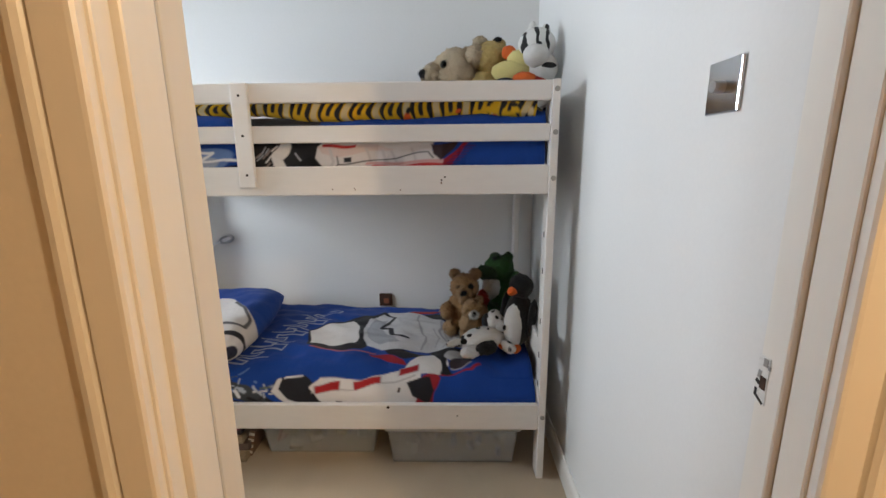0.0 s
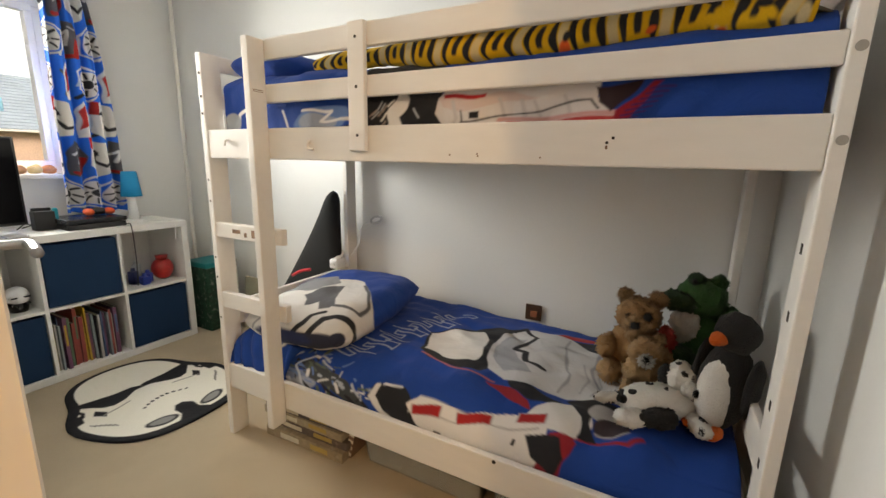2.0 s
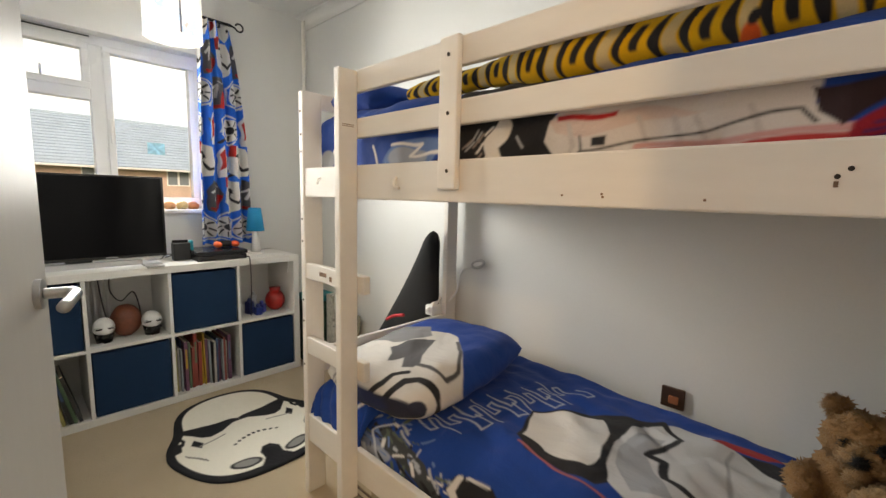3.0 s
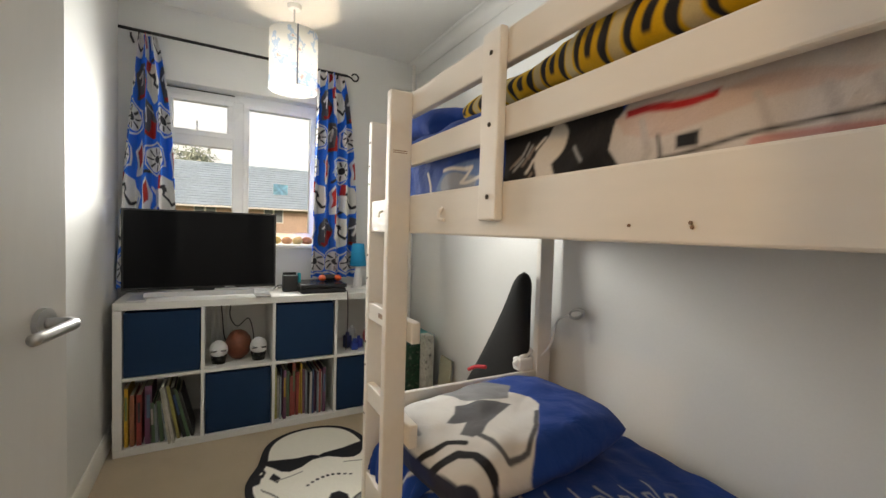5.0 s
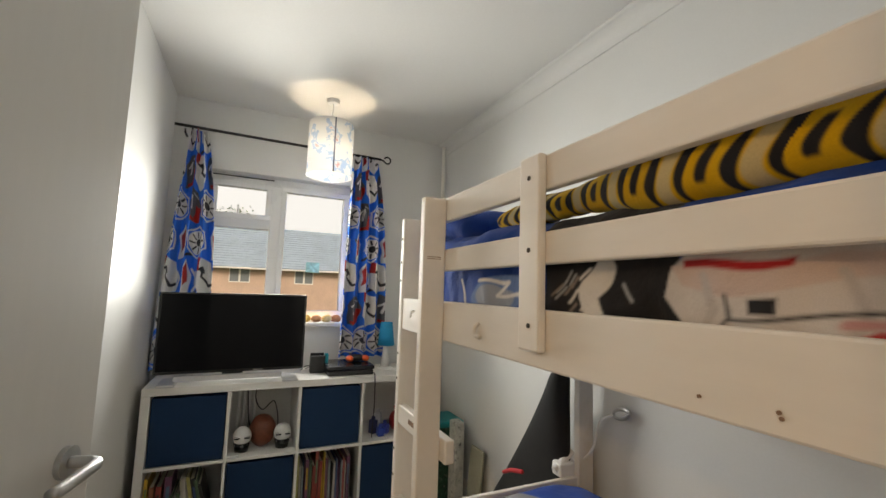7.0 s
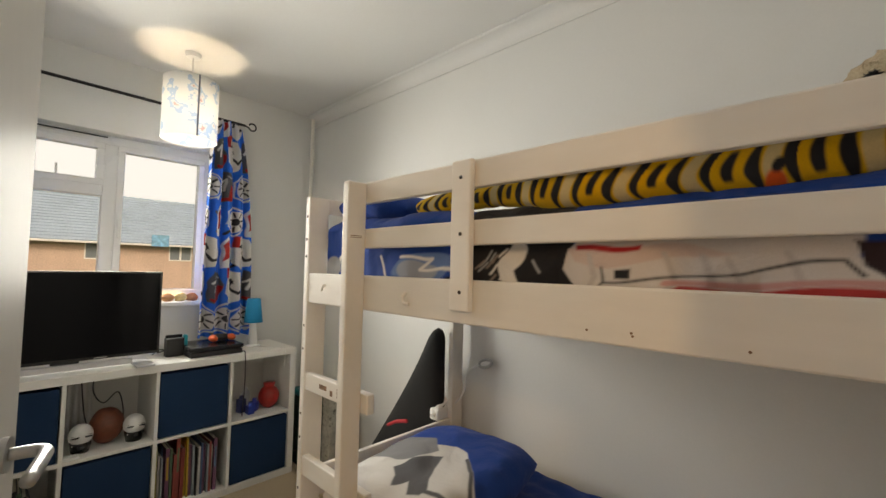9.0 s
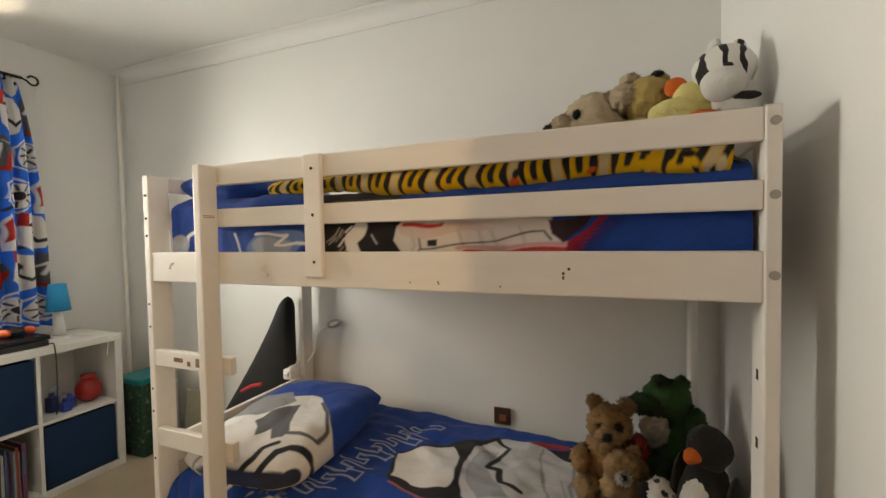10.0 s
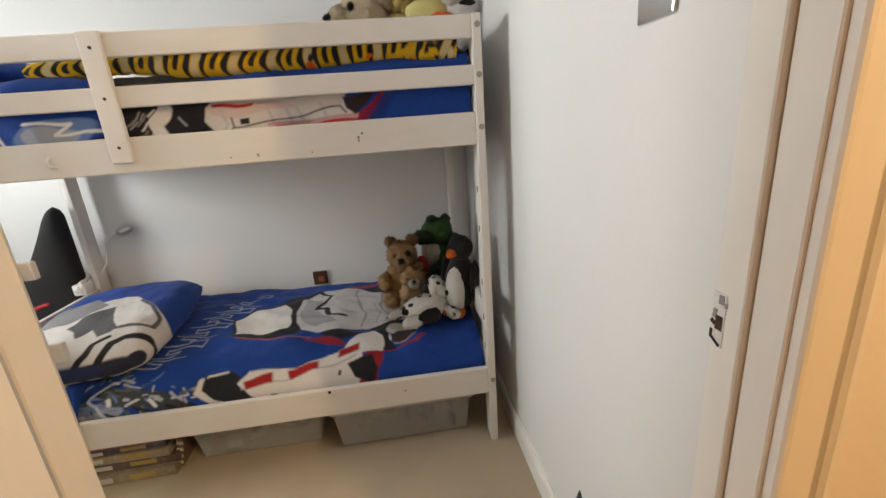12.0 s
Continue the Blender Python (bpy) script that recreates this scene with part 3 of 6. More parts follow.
def wrinkle(p, scale=1.0, amount=0.006):
    q = Vector(p) * scale
    return amount * (noise.noise(q * 9) + 0.6 * noise.noise(q * 19 + Vector((3, 1, 7))) + 0.8 * abs(noise.noise(Vector((q.x * 5 + q.y * 7, q.y * 3, 2)))))


def coords(ob):
    n = len(ob.data.vertices)
    a = np.empty(n * 3)
    ob.data.vertices.foreach_get("co", a)
    return a.reshape(n, 3)


def thick(ob, t, offset=-1):
    s = ob.modifiers.new("solid", "SOLIDIFY")
    s.thickness, s.offset = t, offset
    return ob


# rug
RC = (-2.06, 1.48)
RUG = (0.3805, 0.0046, 0.0471, -0.0228, 0.0027, 0.0005, -0.0089)


def rug_r(a):
    return sum(c * np.cos(k * a) for k, c in enumerate(RUG))


bm = bmesh.new()
NA, NR = 300, 84
rings = [[bm.verts.new((RC[0], RC[1], 0.012))]]
for j in range(1, NR + 1):
    rings.append([bm.verts.new((RC[0] + rug_r(a) * j / NR * math.cos(a), RC[1] + rug_r(a) * j / NR * math.sin(a), 0.012 if j < NR else 0.009)) for a in [k * math.tau / NA for k in range(NA)]])
rings.append([bm.verts.new((v.co.x, v.co.y, 0.0005)) for v in rings[-1]])
for k in range(NA):
    bm.faces.new((rings[0][0], rings[1][k], rings[1][(k + 1) % NA]))
for a, b in zip(rings[1:], rings[2:]):
    for k in range(NA):
        bm.faces.new((a[k], b[k], b[(k + 1) % NA], a[(k + 1) % NA]))
rug = solo("rug", bm, print_mat("rug_pile", rough=1.0, sheen=0.02, bump=0.5, grain=300), "cream shaped rug with black outline and grey ovals", "rug", smooth=True)
co = coords(rug)
CREAM = (0.84, 0.81, 0.72)
pt = Paint(co[:, 0], co[:, 1], CREAM, 0.002)
rr = np.hypot(co[:, 0] - RC[0], co[:, 1] - RC[1])
aa = np.arctan2(co[:, 1] - RC[1], co[:, 0] - RC[0])
pt.soft(rr - (rug_r(aa) - 0.036 - 0.008 * np.cos(3 * aa)), DARK)
for s in (-1, 1):
    def side(*points, s=s):
        """The face is alike on both sides of its middle line."""
        return [(x, RC[1] + s * y) for x, y in points]
    pt.poly(side((-2.17, 0.0), (-2.185, 0.03), (-2.195, 0.13), (-2.222, 0.25), (-2.19, 0.255), (-2.13, 0.215), (-2.095, 0.19), (-2.08, 0.155), (-2.1, 0.1), (-2.14, 0.04), (-2.14, 0.0)), DARK)
    pt.line(side((-2.20, 0.235), (-2.26, 0.275), (-2.3, 0.3)), 0.012, DARK)
    pt.poly(side((-2.1, 0.225), (-2.06, 0.245), (-2.01, 0.215), (-2.045, 0.195)), DARK)
    pt.line(side((-2.03, 0.215), (-2.045, 0.15), (-2.06, 0.1)), 0.004, (0.3, 0.28, 0.25))
    pt.line(side((-2.16, 0.27), (-2.12, 0.262), (-2.09, 0.275)), 0.008, DARK)
    pt.poly(side((-2.11, 0.275), (-2.04, 0.285), (-2.03, 0.34), (-2.14, 0.33)), DARK)
    for k in range(6):
        pt.line(side((-1.995 + 0.016 * k, 0.285 - 0.011 * k), (-1.972 + 0.016 * k, 0.278 - 0.011 * k)), 0.003, (0.12, 0.11, 0.1))
    pt.ell(-1.765, RC[1] + s * 0.115, 0.034, 0.066, DARK, s * 17)
    pt.ell(-1.767, RC[1] + s * 0.115, 0.023, 0.050, (0.27, 0.27, 0.26), s * 17)
for k in range(9):
    y = -0.1 + 0.0245 * k
    pt.ell(-1.975 + 3.4 * y * y, RC[1] + y, 0.006 + 0.004 * (1 - abs(k - 4) / 4), 0.0085, DARK)
pt.poly([(-1.835, 1.462), (-1.84, 1.50), (-1.80, 1.525), (-1.745, 1.52), (-1.69, 1.56), (-1.64, 1.55), (-1.64, 1.41), (-1.69, 1.40), (-1.745, 1.44), (-1.80, 1.437)], DARK)
pt.onto(rug.data)


# lower duvet: flat on the mattress, falling to the inside of the front rail
def duvet_profile(s):
    """s metres from the back edge -> (y, z)."""
    flat = 0.60
    if s < flat:
        return 2.275 - s, 0.445 + 0.012 * math.sin(s * 5)
    k = min(1, (s - flat) / 0.22)
    return 2.275 - flat - 0.166 * math.sin(k * math.pi / 2) , 0.445 - 0.145 * (1 - math.cos(k * math.pi / 2)) + 0.002


SMAX = 0.82


def duvet_at(u, v):
    x, s = -1.40 + 1.735 * u, SMAX * v
    y, z = duvet_profile(s)
    p = Vector((x, y, z))
    lift = wrinkle(p, 0.8, 0.012) + 0.007 * noise.noise(Vector((x * 6, y * 16 + 3 * x, 4))) + 0.012 * math.sin(3 * x + 2 * y) + 0.009 * math.sin(26 * x + 9 * noise.noise(Vector((x * 2, s * 2, 0)))) * max(0, min(1, (x + 0.2) * 3))
    lift *= min(1, 8 * (1 - v) + 0.15)
    return p + Vector((0, -0.2 * lift if s > 0.7 else 0, lift))


bm = grid_bm(420, 200, duvet_at)
us = np.tile(np.linspace(0, 1, 421), 201) * 1.735 - 1.40
ss = np.repeat(np.linspace(0, 1, 201), 421) * SMAX
duvet = solo("duvet", bm, CLOTH, "rumpled blue duvet with white, grey and red print", "duvet", smooth=True)
over = np.clip((ss - 0.60) / 0.22, 0, 1)
pv = 2.275 - ss - 0.12 * over
pu = 0.14 + (us - 0.14) * (1 - 0.13 * over)
pt = Paint(pu, pv, BLUE, 0.004)
# pale jagged panel near the pillow
rnd = random.Random(4)
pt.poly([(-1.12, 1.50), (-1.0, 1.44), (-0.90, 1.42), (-0.86, 1.34), (-0.92, 1.27), (-1.15, 1.27)], (0.16, 0.2, 0.32))
pt.poly([(-0.98, 1.50), (-0.80, 1.47), (-0.68, 1.40), (-0.62, 1.35), (-0.68, 1.34), (-0.80, 1.39), (-0.93, 1.42)], (0.05, 0.055, 0.06))
pt.ell(-0.93, 1.36, 0.08, 0.035, (0.3, 0.33, 0.4), 30)
for k in range(70):
    x = rnd.uniform(-1.06, -0.64)
    y = 1.44 - 0.28 * (x + 0.85) + rnd.uniform(-0.09, 0.09)
    a = rnd.uniform(-1, 1)
    pt.line([(x, y), (x + 0.05 * a + 0.02, y - 0.03 * a + rnd.uniform(-0.03, 0.03))], rnd.uniform(0.002, 0.007), rnd.choice((WHITE, (0.4, 0.43, 0.48), DARK, DARK, (0.1, 0.13, 0.1), LBLUE)))
PALEB = (0.42, 0.47, 0.58)
for k in range(8):
    x, y = -0.97 + 0.025 * k, 1.60 + 0.068 * k
    pt.line([(x, y), (x + 0.11, y - 0.015), (x + 0.115, y + 0.012), (x + 0.06, y + 0.02), (x + 0.065, y + 0.042), (x + 0.19, y + 0.022)], 0.0032, PALEB)
    if k % 2:
        pt.line([(x + 0.19, y + 0.022), (x + 0.20, y + 0.06), (x + 0.13, y + 0.07)], 0.0032, PALEB)
pt.line([(-0.62, 1.30), (-0.75, 1.29), (-0.90, 1.36), (-0.99, 1.46), (-0.95, 1.52)], 0.005, (0.5, 0.54, 0.62))
pt.line([(-1.06, 1.30), (-0.98, 1.38), (-0.9, 1.3), (-0.78, 1.32)], 0.005, (0.5, 0.54, 0.62))
# dark roll with a white ring, and the long pale form with red marks
pt.poly([(-0.66, 1.42), (-0.64, 1.485), (-0.55, 1.50), (-0.49, 1.45), (-0.45, 1.36), (-0.39, 1.30), (-0.46, 1.30), (-0.57, 1.34)], DARK)
pt.line([(-0.64, 1.475), (-0.642, 1.42), (-0.585, 1.362), (-0.51, 1.34)], 0.011, WHITE)
pt.line([(-0.62, 1.487), (-0.56, 1.494)], 0.006, WHITE)
pt.poly([(-0.16, 1.30), (-0.07, 1.31), (-0.05, 1.42), (-0.03, 1.50), (-0.07, 1.53), (-0.12, 1.45)], (0.3, 0.02, 0.03))
pt.poly([(-0.515, 1.44), (-0.49, 1.488), (-0.41, 1.484), (-0.32, 1.482), (-0.215, 1.527), (-0.12, 1.572), (-0.10, 1.47), (-0.12, 1.335), (-0.23, 1.30), (-0.38, 1.30), (-0.455, 1.36)], WHITE)
pt.line([(-0.50, 1.41), (-0.40, 1.43), (-0.30, 1.44), (-0.2, 1.47), (-0.13, 1.5)], 0.0035, (0.42, 0.4, 0.39))
pt.poly([(-0.155, 1.47), (-0.075, 1.49), (-0.05, 1.43), (-0.075, 1.345), (-0.13, 1.40)], DARK)
pt.box(-0.39, 1.35, 0.013, 0.016, DARK, 10)
pt.line([(-0.185, 1.42), (-0.18, 1.44)], 0.005, DARK)
# upper arm, elbow and dark ball
pt.poly([(-0.36, 1.665), (-0.28, 1.66), (-0.20, 1.62), (-0.18, 1.575), (-0.24, 1.585), (-0.30, 1.62)], (0.3, 0.02, 0.03))
pt.line([(-0.09, 1.49), (-0.02, 1.53), (0.08, 1.545), (0.11, 1.58)], 0.006, (0.3, 0.02, 0.03))
pt.poly([(-0.30, 1.70), (-0.22, 1.70), (-0.10, 1.65), (-0.12, 1.62), (-0.2, 1.625), (-0.27, 1.655)], DARK)
pt.poly([(-0.19, 1.53), (-0.17, 1.60), (-0.12, 1.64), (-0.03, 1.69), (-0.01, 1.60), (-0.04, 1.52), (-0.10, 1.505)], WHITE)
pt.poly([(-0.10, 1.69), (-0.03, 1.745), (0.06, 1.72), (0.05, 1.69), (-0.01, 1.69), (-0.02, 1.60), (0.01, 1.535), (-0.04, 1.53), (-0.045, 1.62)], DARK)
pt.ell(0.015, 1.665, 0.045, 0.045, (0.5, 0.49, 0.49), 0)
pt.ell(0.037, 1.606, 0.046, 0.042, (0.04, 0.028, 0.032))
pt.line([(0.0, 1.58), (0.04, 1.563), (0.08, 1.59)], 0.004, (0.35, 0.33, 0.33))
for x, y, h_ in ((-0.448, 1.436, 0.043), (-0.303, 1.464, 0.047), (-0.162, 1.533, 0.034)):
    pt.box(x, y, h_ + 0.004, 0.024, (0.45, 0.42, 0.41), 14)
    pt.box(x, y, h_, 0.021, (0.36, 0.018, 0.02), 14)
# large pale form further back
pt.poly([(-0.66, 1.74), (-0.70, 1.90), (-0.61, 1.985), (-0.44, 2.10), (-0.38, 2.14), (-0.36, 1.96), (-0.37, 1.75), (-0.40, 1.70), (-0.47, 1.685), (-0.60, 1.69)], DARK)
pt.line([(-0.63, 1.705), (-0.5, 1.68), (-0.42, 1.68), (-0.33, 1.675)], 0.004, (0.4, 0.12, 0.13))
pt.poly([(-0.65, 1.755), (-0.69, 1.895), (-0.607, 1.97), (-0.51, 2.015), (-0.465, 1.95), (-0.434, 1.805), (-0.45, 1.745), (-0.56, 1.73)], WHITE)
pt.poly([(-0.415, 1.80), (-0.44, 1.97), (-0.40, 2.10), (-0.33, 2.175), (-0.19, 2.165), (-0.07, 2.10), (0.02, 1.95), (0.10, 1.90), (0.11, 1.74), (0.0, 1.74), (-0.10, 1.70), (-0.22, 1.70), (-0.31, 1.695), (-0.385, 1.74)], (0.56, 0.56, 0.57))
pt.poly([(-0.40, 1.82), (-0.42, 1.96), (-0.385, 2.05), (-0.33, 2.06), (-0.35, 1.93), (-0.29, 1.84), (-0.24, 1.77), (-0.33, 1.74)], (0.36, 0.37, 0.4))
pt.line([(-0.40, 2.10), (-0.37, 2.15), (-0.295, 2.08), (-0.345, 1.93), (-0.30, 1.91), (-0.276, 1.845), (-0.21, 1.825)], 0.010, DARK)
# grey strokes paint the shading of wrinkles into the pale form
pt.line([(-0.18, 2.14), (-0.17, 1.98), (-0.12, 1.84), (-0.14, 1.72)], 0.005, (0.35, 0.35, 0.37))
pt.line([(-0.05, 2.07), (-0.06, 1.92), (-0.02, 1.80)], 0.006, (0.33, 0.33, 0.36))
for k in range(5):
    pt.line([(-0.08 + 0.04 * k, 1.75), (-0.06 + 0.045 * k, 1.84), (-0.09 + 0.05 * k, 1.93)], 0.004, (0.4, 0.4, 0.42))
pt.poly([(-0.22, 2.185), (-0.24, 2.155), (-0.1, 2.165), (-0.07, 2.20), (-0.15, 2.215)], RED)
pt.poly([(-0.16, 2.15), (-0.07, 2.16), (0.02, 2.12), (0.05, 1.98), (-0.01, 1.95), (-0.04, 2.06), (-0.12, 2.11)], DARK)
pt.fill(pu > 0.24, BLUE)
pt.onto(duvet.data)
thick(duvet, 0.006, 0)


# blue sheet bulging at the foot of the ladder
def bulge(u, v):
    a = (u - 0.5) * math.pi
    p = Vector((-1.27 + 0.155 * math.sin(a), 1.60 - 0.105 * math.cos(v * math.pi / 2) ** 0.6, 0.33 + 0.155 * math.sin(v * math.pi / 2) * (0.55 + 0.45 * math.cos(a))))
    return p + Vector((0, -1, 0)) * (0.006 * math.sin(u * 40 + 5 * v) + wrinkle(p, 1.5, 0.008))


bm = grid_bm(70, 40, bulge)
fs = solo("folded_sheet", bm, CLOTH, "blue folded bed sheet bulging over the mattress corner", "bed sheet", smooth=True)
co = coords(fs)
pt = Paint(co[:, 0], co[:, 2], BLUE, 0.004)
pt.line([(-1.17, 0.33), (-1.19, 0.40), (-1.15, 0.46)], 0.006, WHITE)
pt.onto(fs.data)
thick(fs, 0.006, 0)


# pillows
def pillow_bm(lx, ly, h, seed, n=170):
    """A stuffed pillow lying flat, centred on its base."""
    bm = bmesh.new()
    rows = {}
    for side in (1, -1):
        for i in range(n + 1):
            for j in range(n + 1):
                a, b = 2 * i / n - 1, 2 * j / n - 1
                rim = max(abs(a), abs(b)) == 1
                if rim and (i, j) in rows:
                    rows[(i, j, side)] = rows[(i, j)]
                    continue
                ea = 1 - 0.09 * (1 - b * b)
                eb = 1 - 0.06 * (1 - a * a)
                f = max(0.0, (1 - a ** 4) * (1 - b ** 4)) ** 0.5
                k = 1 - 0.13 * (a * b) ** 2
                x, y = a * lx / 2 * eb * k, b * ly / 2 * ea * k
                z = side * h / 2 * f
                w = wrinkle((x * 0.8 + seed, y * 0.8, side), 1.0, 0.009) * f ** 0.3
                v = bm.verts.new((x, y, z + side * w + h * 0.42))
                rows[(i, j, side)] = v
                if rim:
                    rows[(i, j)] = v
    for side in (1, -1):
        for i in range(n):
            for j in range(n):
                q = [rows[(i, j, side)], rows[(i + 1, j, side)], rows[(i + 1, j + 1, side)], rows[(i, j + 1, side)]]
                bm.faces.new(q if side > 0 else q[::-1])
    return bm


def pillow_print(ob):
    co = coords(ob)
    pt = Paint(co[:, 0] - 0.035, co[:, 1], BLUE, 0.002, 2)
    ash = (0.10, 0.10, 0.11)
    pt.poly([(-0.30, -0.40), (-0.30, -0.10), (-0.19, -0.02), (-0.10, 0.06), (-0.02, 0.107), (0.04, 0.09), (0.14, 0.003), (0.235, -0.12), (0.25, -0.2), (0.245, -0.27), (0.19, -0.30), (0.12, -0.40)], (0.64, 0.62, 0.6))
    pt.poly([(-0.30, -0.12), (-0.27, 0.08), (-0.13, 0.113), (-0.046, 0.037), (-0.08, -0.066), (-0.136, -0.104)], (0.22, 0.22, 0.235))
    pt.poly([(-0.10, -0.14), (-0.085, -0.075), (-0.045, -0.01), (-0.01, 0.02), (0.02, -0.06), (0.05, -0.12), (0.085, -0.165), (0.08, -0.195), (0.04, -0.215), (0.0, -0.165), (-0.03, -0.215), (-0.06, -0.17)], ash)
    pt.line([(0.076, -0.178), (0.127, -0.165), (0.205, -0.171), (0.20, -0.103), (0.14, -0.007), (0.07, 0.055)], 0.0075, ash)
    pt.line([(0.02, -0.36), (0.045, -0.31), (0.05, -0.265), (0.085, -0.225)], 0.011, DARK)
    pt.line([(0.085, -0.36), (0.10, -0.315), (0.11, -0.265), (0.145, -0.235), (0.215, -0.225)], 0.013, DARK)
    pt.line([(-0.2, -0.34), (-0.12, -0.29), (-0.05, -0.30)], 0.006, (0.3, 0.3, 0.31))
    # shadow at the pillow's front edge, painted in as dark navy
    pt.poly([(-0.06, -0.42), (-0.02, -0.35), (0.10, -0.335), (0.175, -0.315), (0.2, -0.285), (0.25, -0.24), (0.32, -0.25), (0.32, -0.42)], (0.025, 0.028, 0.05))
    pt.soft(-0.345 - co[:, 1], (0.02, 0.03, 0.09))
    pt.onto(ob.data)


p1 = solo("pillow", pillow_bm(0.55, 0.72, 0.165, 0), CLOTH, "plump pillow with white, grey and blue print on the lower bunk", "pillow", "pillows", smooth=True, m=pose(-1.155, 1.86, 0.456, 4, -1, 2))
pillow_print(p1)
p2 = solo("pillow", pillow_bm(0.42, 0.70, 0.13, 3), CLOTH, "blue and white pillow tucked in the upper bunk", "pillow", "pillows", smooth=True, m=pose(-1.21, 1.86, 1.405, 4, -6, 180))
pillow_print(p2)


# upper duvet: top and the front face behind the rails
def duvet2_at(u, v):
    x = -1.36 + 1.69 * u
    s = v * 0.46 if v < 0.5 else 0.23 + (v - 0.5) * 1.58
    if s < 0.23:
        y, z = 1.512 + 0.003 * math.sin(20 * x), 1.215 + s * 0.84
    else:
        k = s - 0.23
        y, z = 1.512 + k * 0.93, 1.408 + 0.036 * (1 - math.exp(-k * 28)) + 0.008 * math.sin(4 * x + 6 * k)
    p = Vector((x, y, z))
    w = wrinkle(p, 1.0, 0.010)
    return p + (Vector((0, -w, 0)) if s < 0.23 else Vector((0, 0, w)))


bm = grid_bm(480, 140, duvet2_at)
us = np.tile(np.linspace(0, 1, 481), 141) * 1.69 - 1.36
vv = np.repeat(np.linspace(0, 1, 141), 481)
ss = np.where(vv < 0.5, vv * 0.46, 0.23 + (vv - 0.5) * 1.58)
d2 = solo("duvet", bm, CLOTH, "blue duvet with white and red print on the upper bunk", "duvet", smooth=True)
pt = Paint(us, ss + 1.215, BLUE, 0.004, 1)
pt.ell(-0.90, 1.30, 0.12, 0.05, LBLUE, 8)
pt.ell(-0.92, 1.29, 0.08, 0.035, (0.3, 0.33, 0.4), 0)
pt.ell(-0.76, 1.265, 0.05, 0.014, DARK)
pt.line([(-1.07, 1.34), (-1.04, 1.27), (-1.0, 1.25)], 0.004, WHITE)
pt.line([(-0.98, 1.335), (-0.86, 1.335), (-0.91, 1.30), (-0.80, 1.295), (-0.76, 1.30)], 0.005, WHITE)
pt.line([(-1.30, 1.25), (-1.29, 1.33), (-1.24, 1.36)], 0.008, WHITE)
pt.ell(-1.33, 1.28, 0.05, 0.06, GREY)
pt.fill((us > -0.72) & (us < -0.46), DARK)
for k in range(14):
    x, y = -0.72 + 0.09 * rnd.random(), 1.26 + 0.08 * rnd.random()
    pt.line([(x, y), (x + 0.015, y + 0.02)], 0.003, rnd.choice((WHITE, GREY, (0.25, 0.2, 0.18))))
pt.line([(-0.60, 1.25), (-0.625, 1.30), (-0.59, 1.36)], 0.02, WHITE)
pt.line([(-0.56, 1.33), (-0.54, 1.30)], 0.004, GREY)
PALE = (0.6, 0.565, 0.55)
pt.poly([(-0.49, 1.302), (-0.475, 1.345), (-0.44, 1.39), (-0.05, 1.40), (-0.073, 1.339), (-0.03, 1.29), (-0.03, 1.24), (-0.452, 1.235), (-0.462, 1.27)], PALE)
pt.poly([(-0.475, 1.35), (-0.46, 1.318), (-0.41, 1.312), (-0.30, 1.325), (-0.2, 1.345), (-0.3, 1.36)], (0.58, 0.47, 0.44))
pt.poly([(-0.458, 1.345), (-0.345, 1.351), (-0.34, 1.362), (-0.46, 1.358)], RED)
for x in (-0.43, -0.3, -0.245, -0.21, -0.14):
    pt.line([(x, 1.25), (x + 0.012, 1.29), (x - 0.004, 1.335)], 0.005, (0.5, 0.465, 0.46))
pt.box(-0.369, 1.299, 0.015, 0.010, DARK)
pt.line([(-0.41, 1.315), (-0.402, 1.28), (-0.41, 1.26)], 0.0022, (0.1, 0.1, 0.1))
pt.line([(-0.40, 1.278), (-0.346, 1.285), (-0.193, 1.304), (-0.085, 1.33), (-0.066, 1.304)], 0.0022, DARK)
pt.poly([(-0.33, 1.24), (-0.28, 1.272), (-0.15, 1.276), (-0.02, 1.288), (0.0, 1.24)], (0.48, 0.05, 0.05))
pt.line([(-0.3, 1.279), (-0.15, 1.284), (-0.03, 1.294)], 0.006, (0.55, 0.3, 0.29))
pt.poly([(-0.075, 1.36), (-0.068, 1.322), (-0.04, 1.296), (-0.005, 1.325), (0.03, 1.37)], (0.03, 0.015, 0.018))
pt.poly([(-0.03, 1.24), (-0.03, 1.297), (0.0, 1.318), (0.045, 1.36), (0.06, 1.36), (0.025, 1.315), (0.0, 1.27)], (0.3, 0.015, 0.03))
for k in range(7):
    pt.line([(-0.025 + 0.01 * k, 1.275 + 0.011 * k), (0.02 + 0.01 * k, 1.28 + 0.012 * k)], 0.002, (0.06, 0.02, 0.12))
pt.onto(d2.data)
thick(d2, 0.006, 0)


# long striped plush roll on the upper bunk
def roll(t):
    return Vector((-0.96 + 1.255 * t, 1.560 - 0.006 * math.sin(2.5 * t) + 0.012 * math.sin(11 * t), 1.462 + 0.006 * t + 0.006 * math.sin(9 * t)))


def roll_r(t):
    return 0.016 + 0.032 * min(1, t * 2.2) ** 0.8 + 0.006 * math.sin(21 * t)


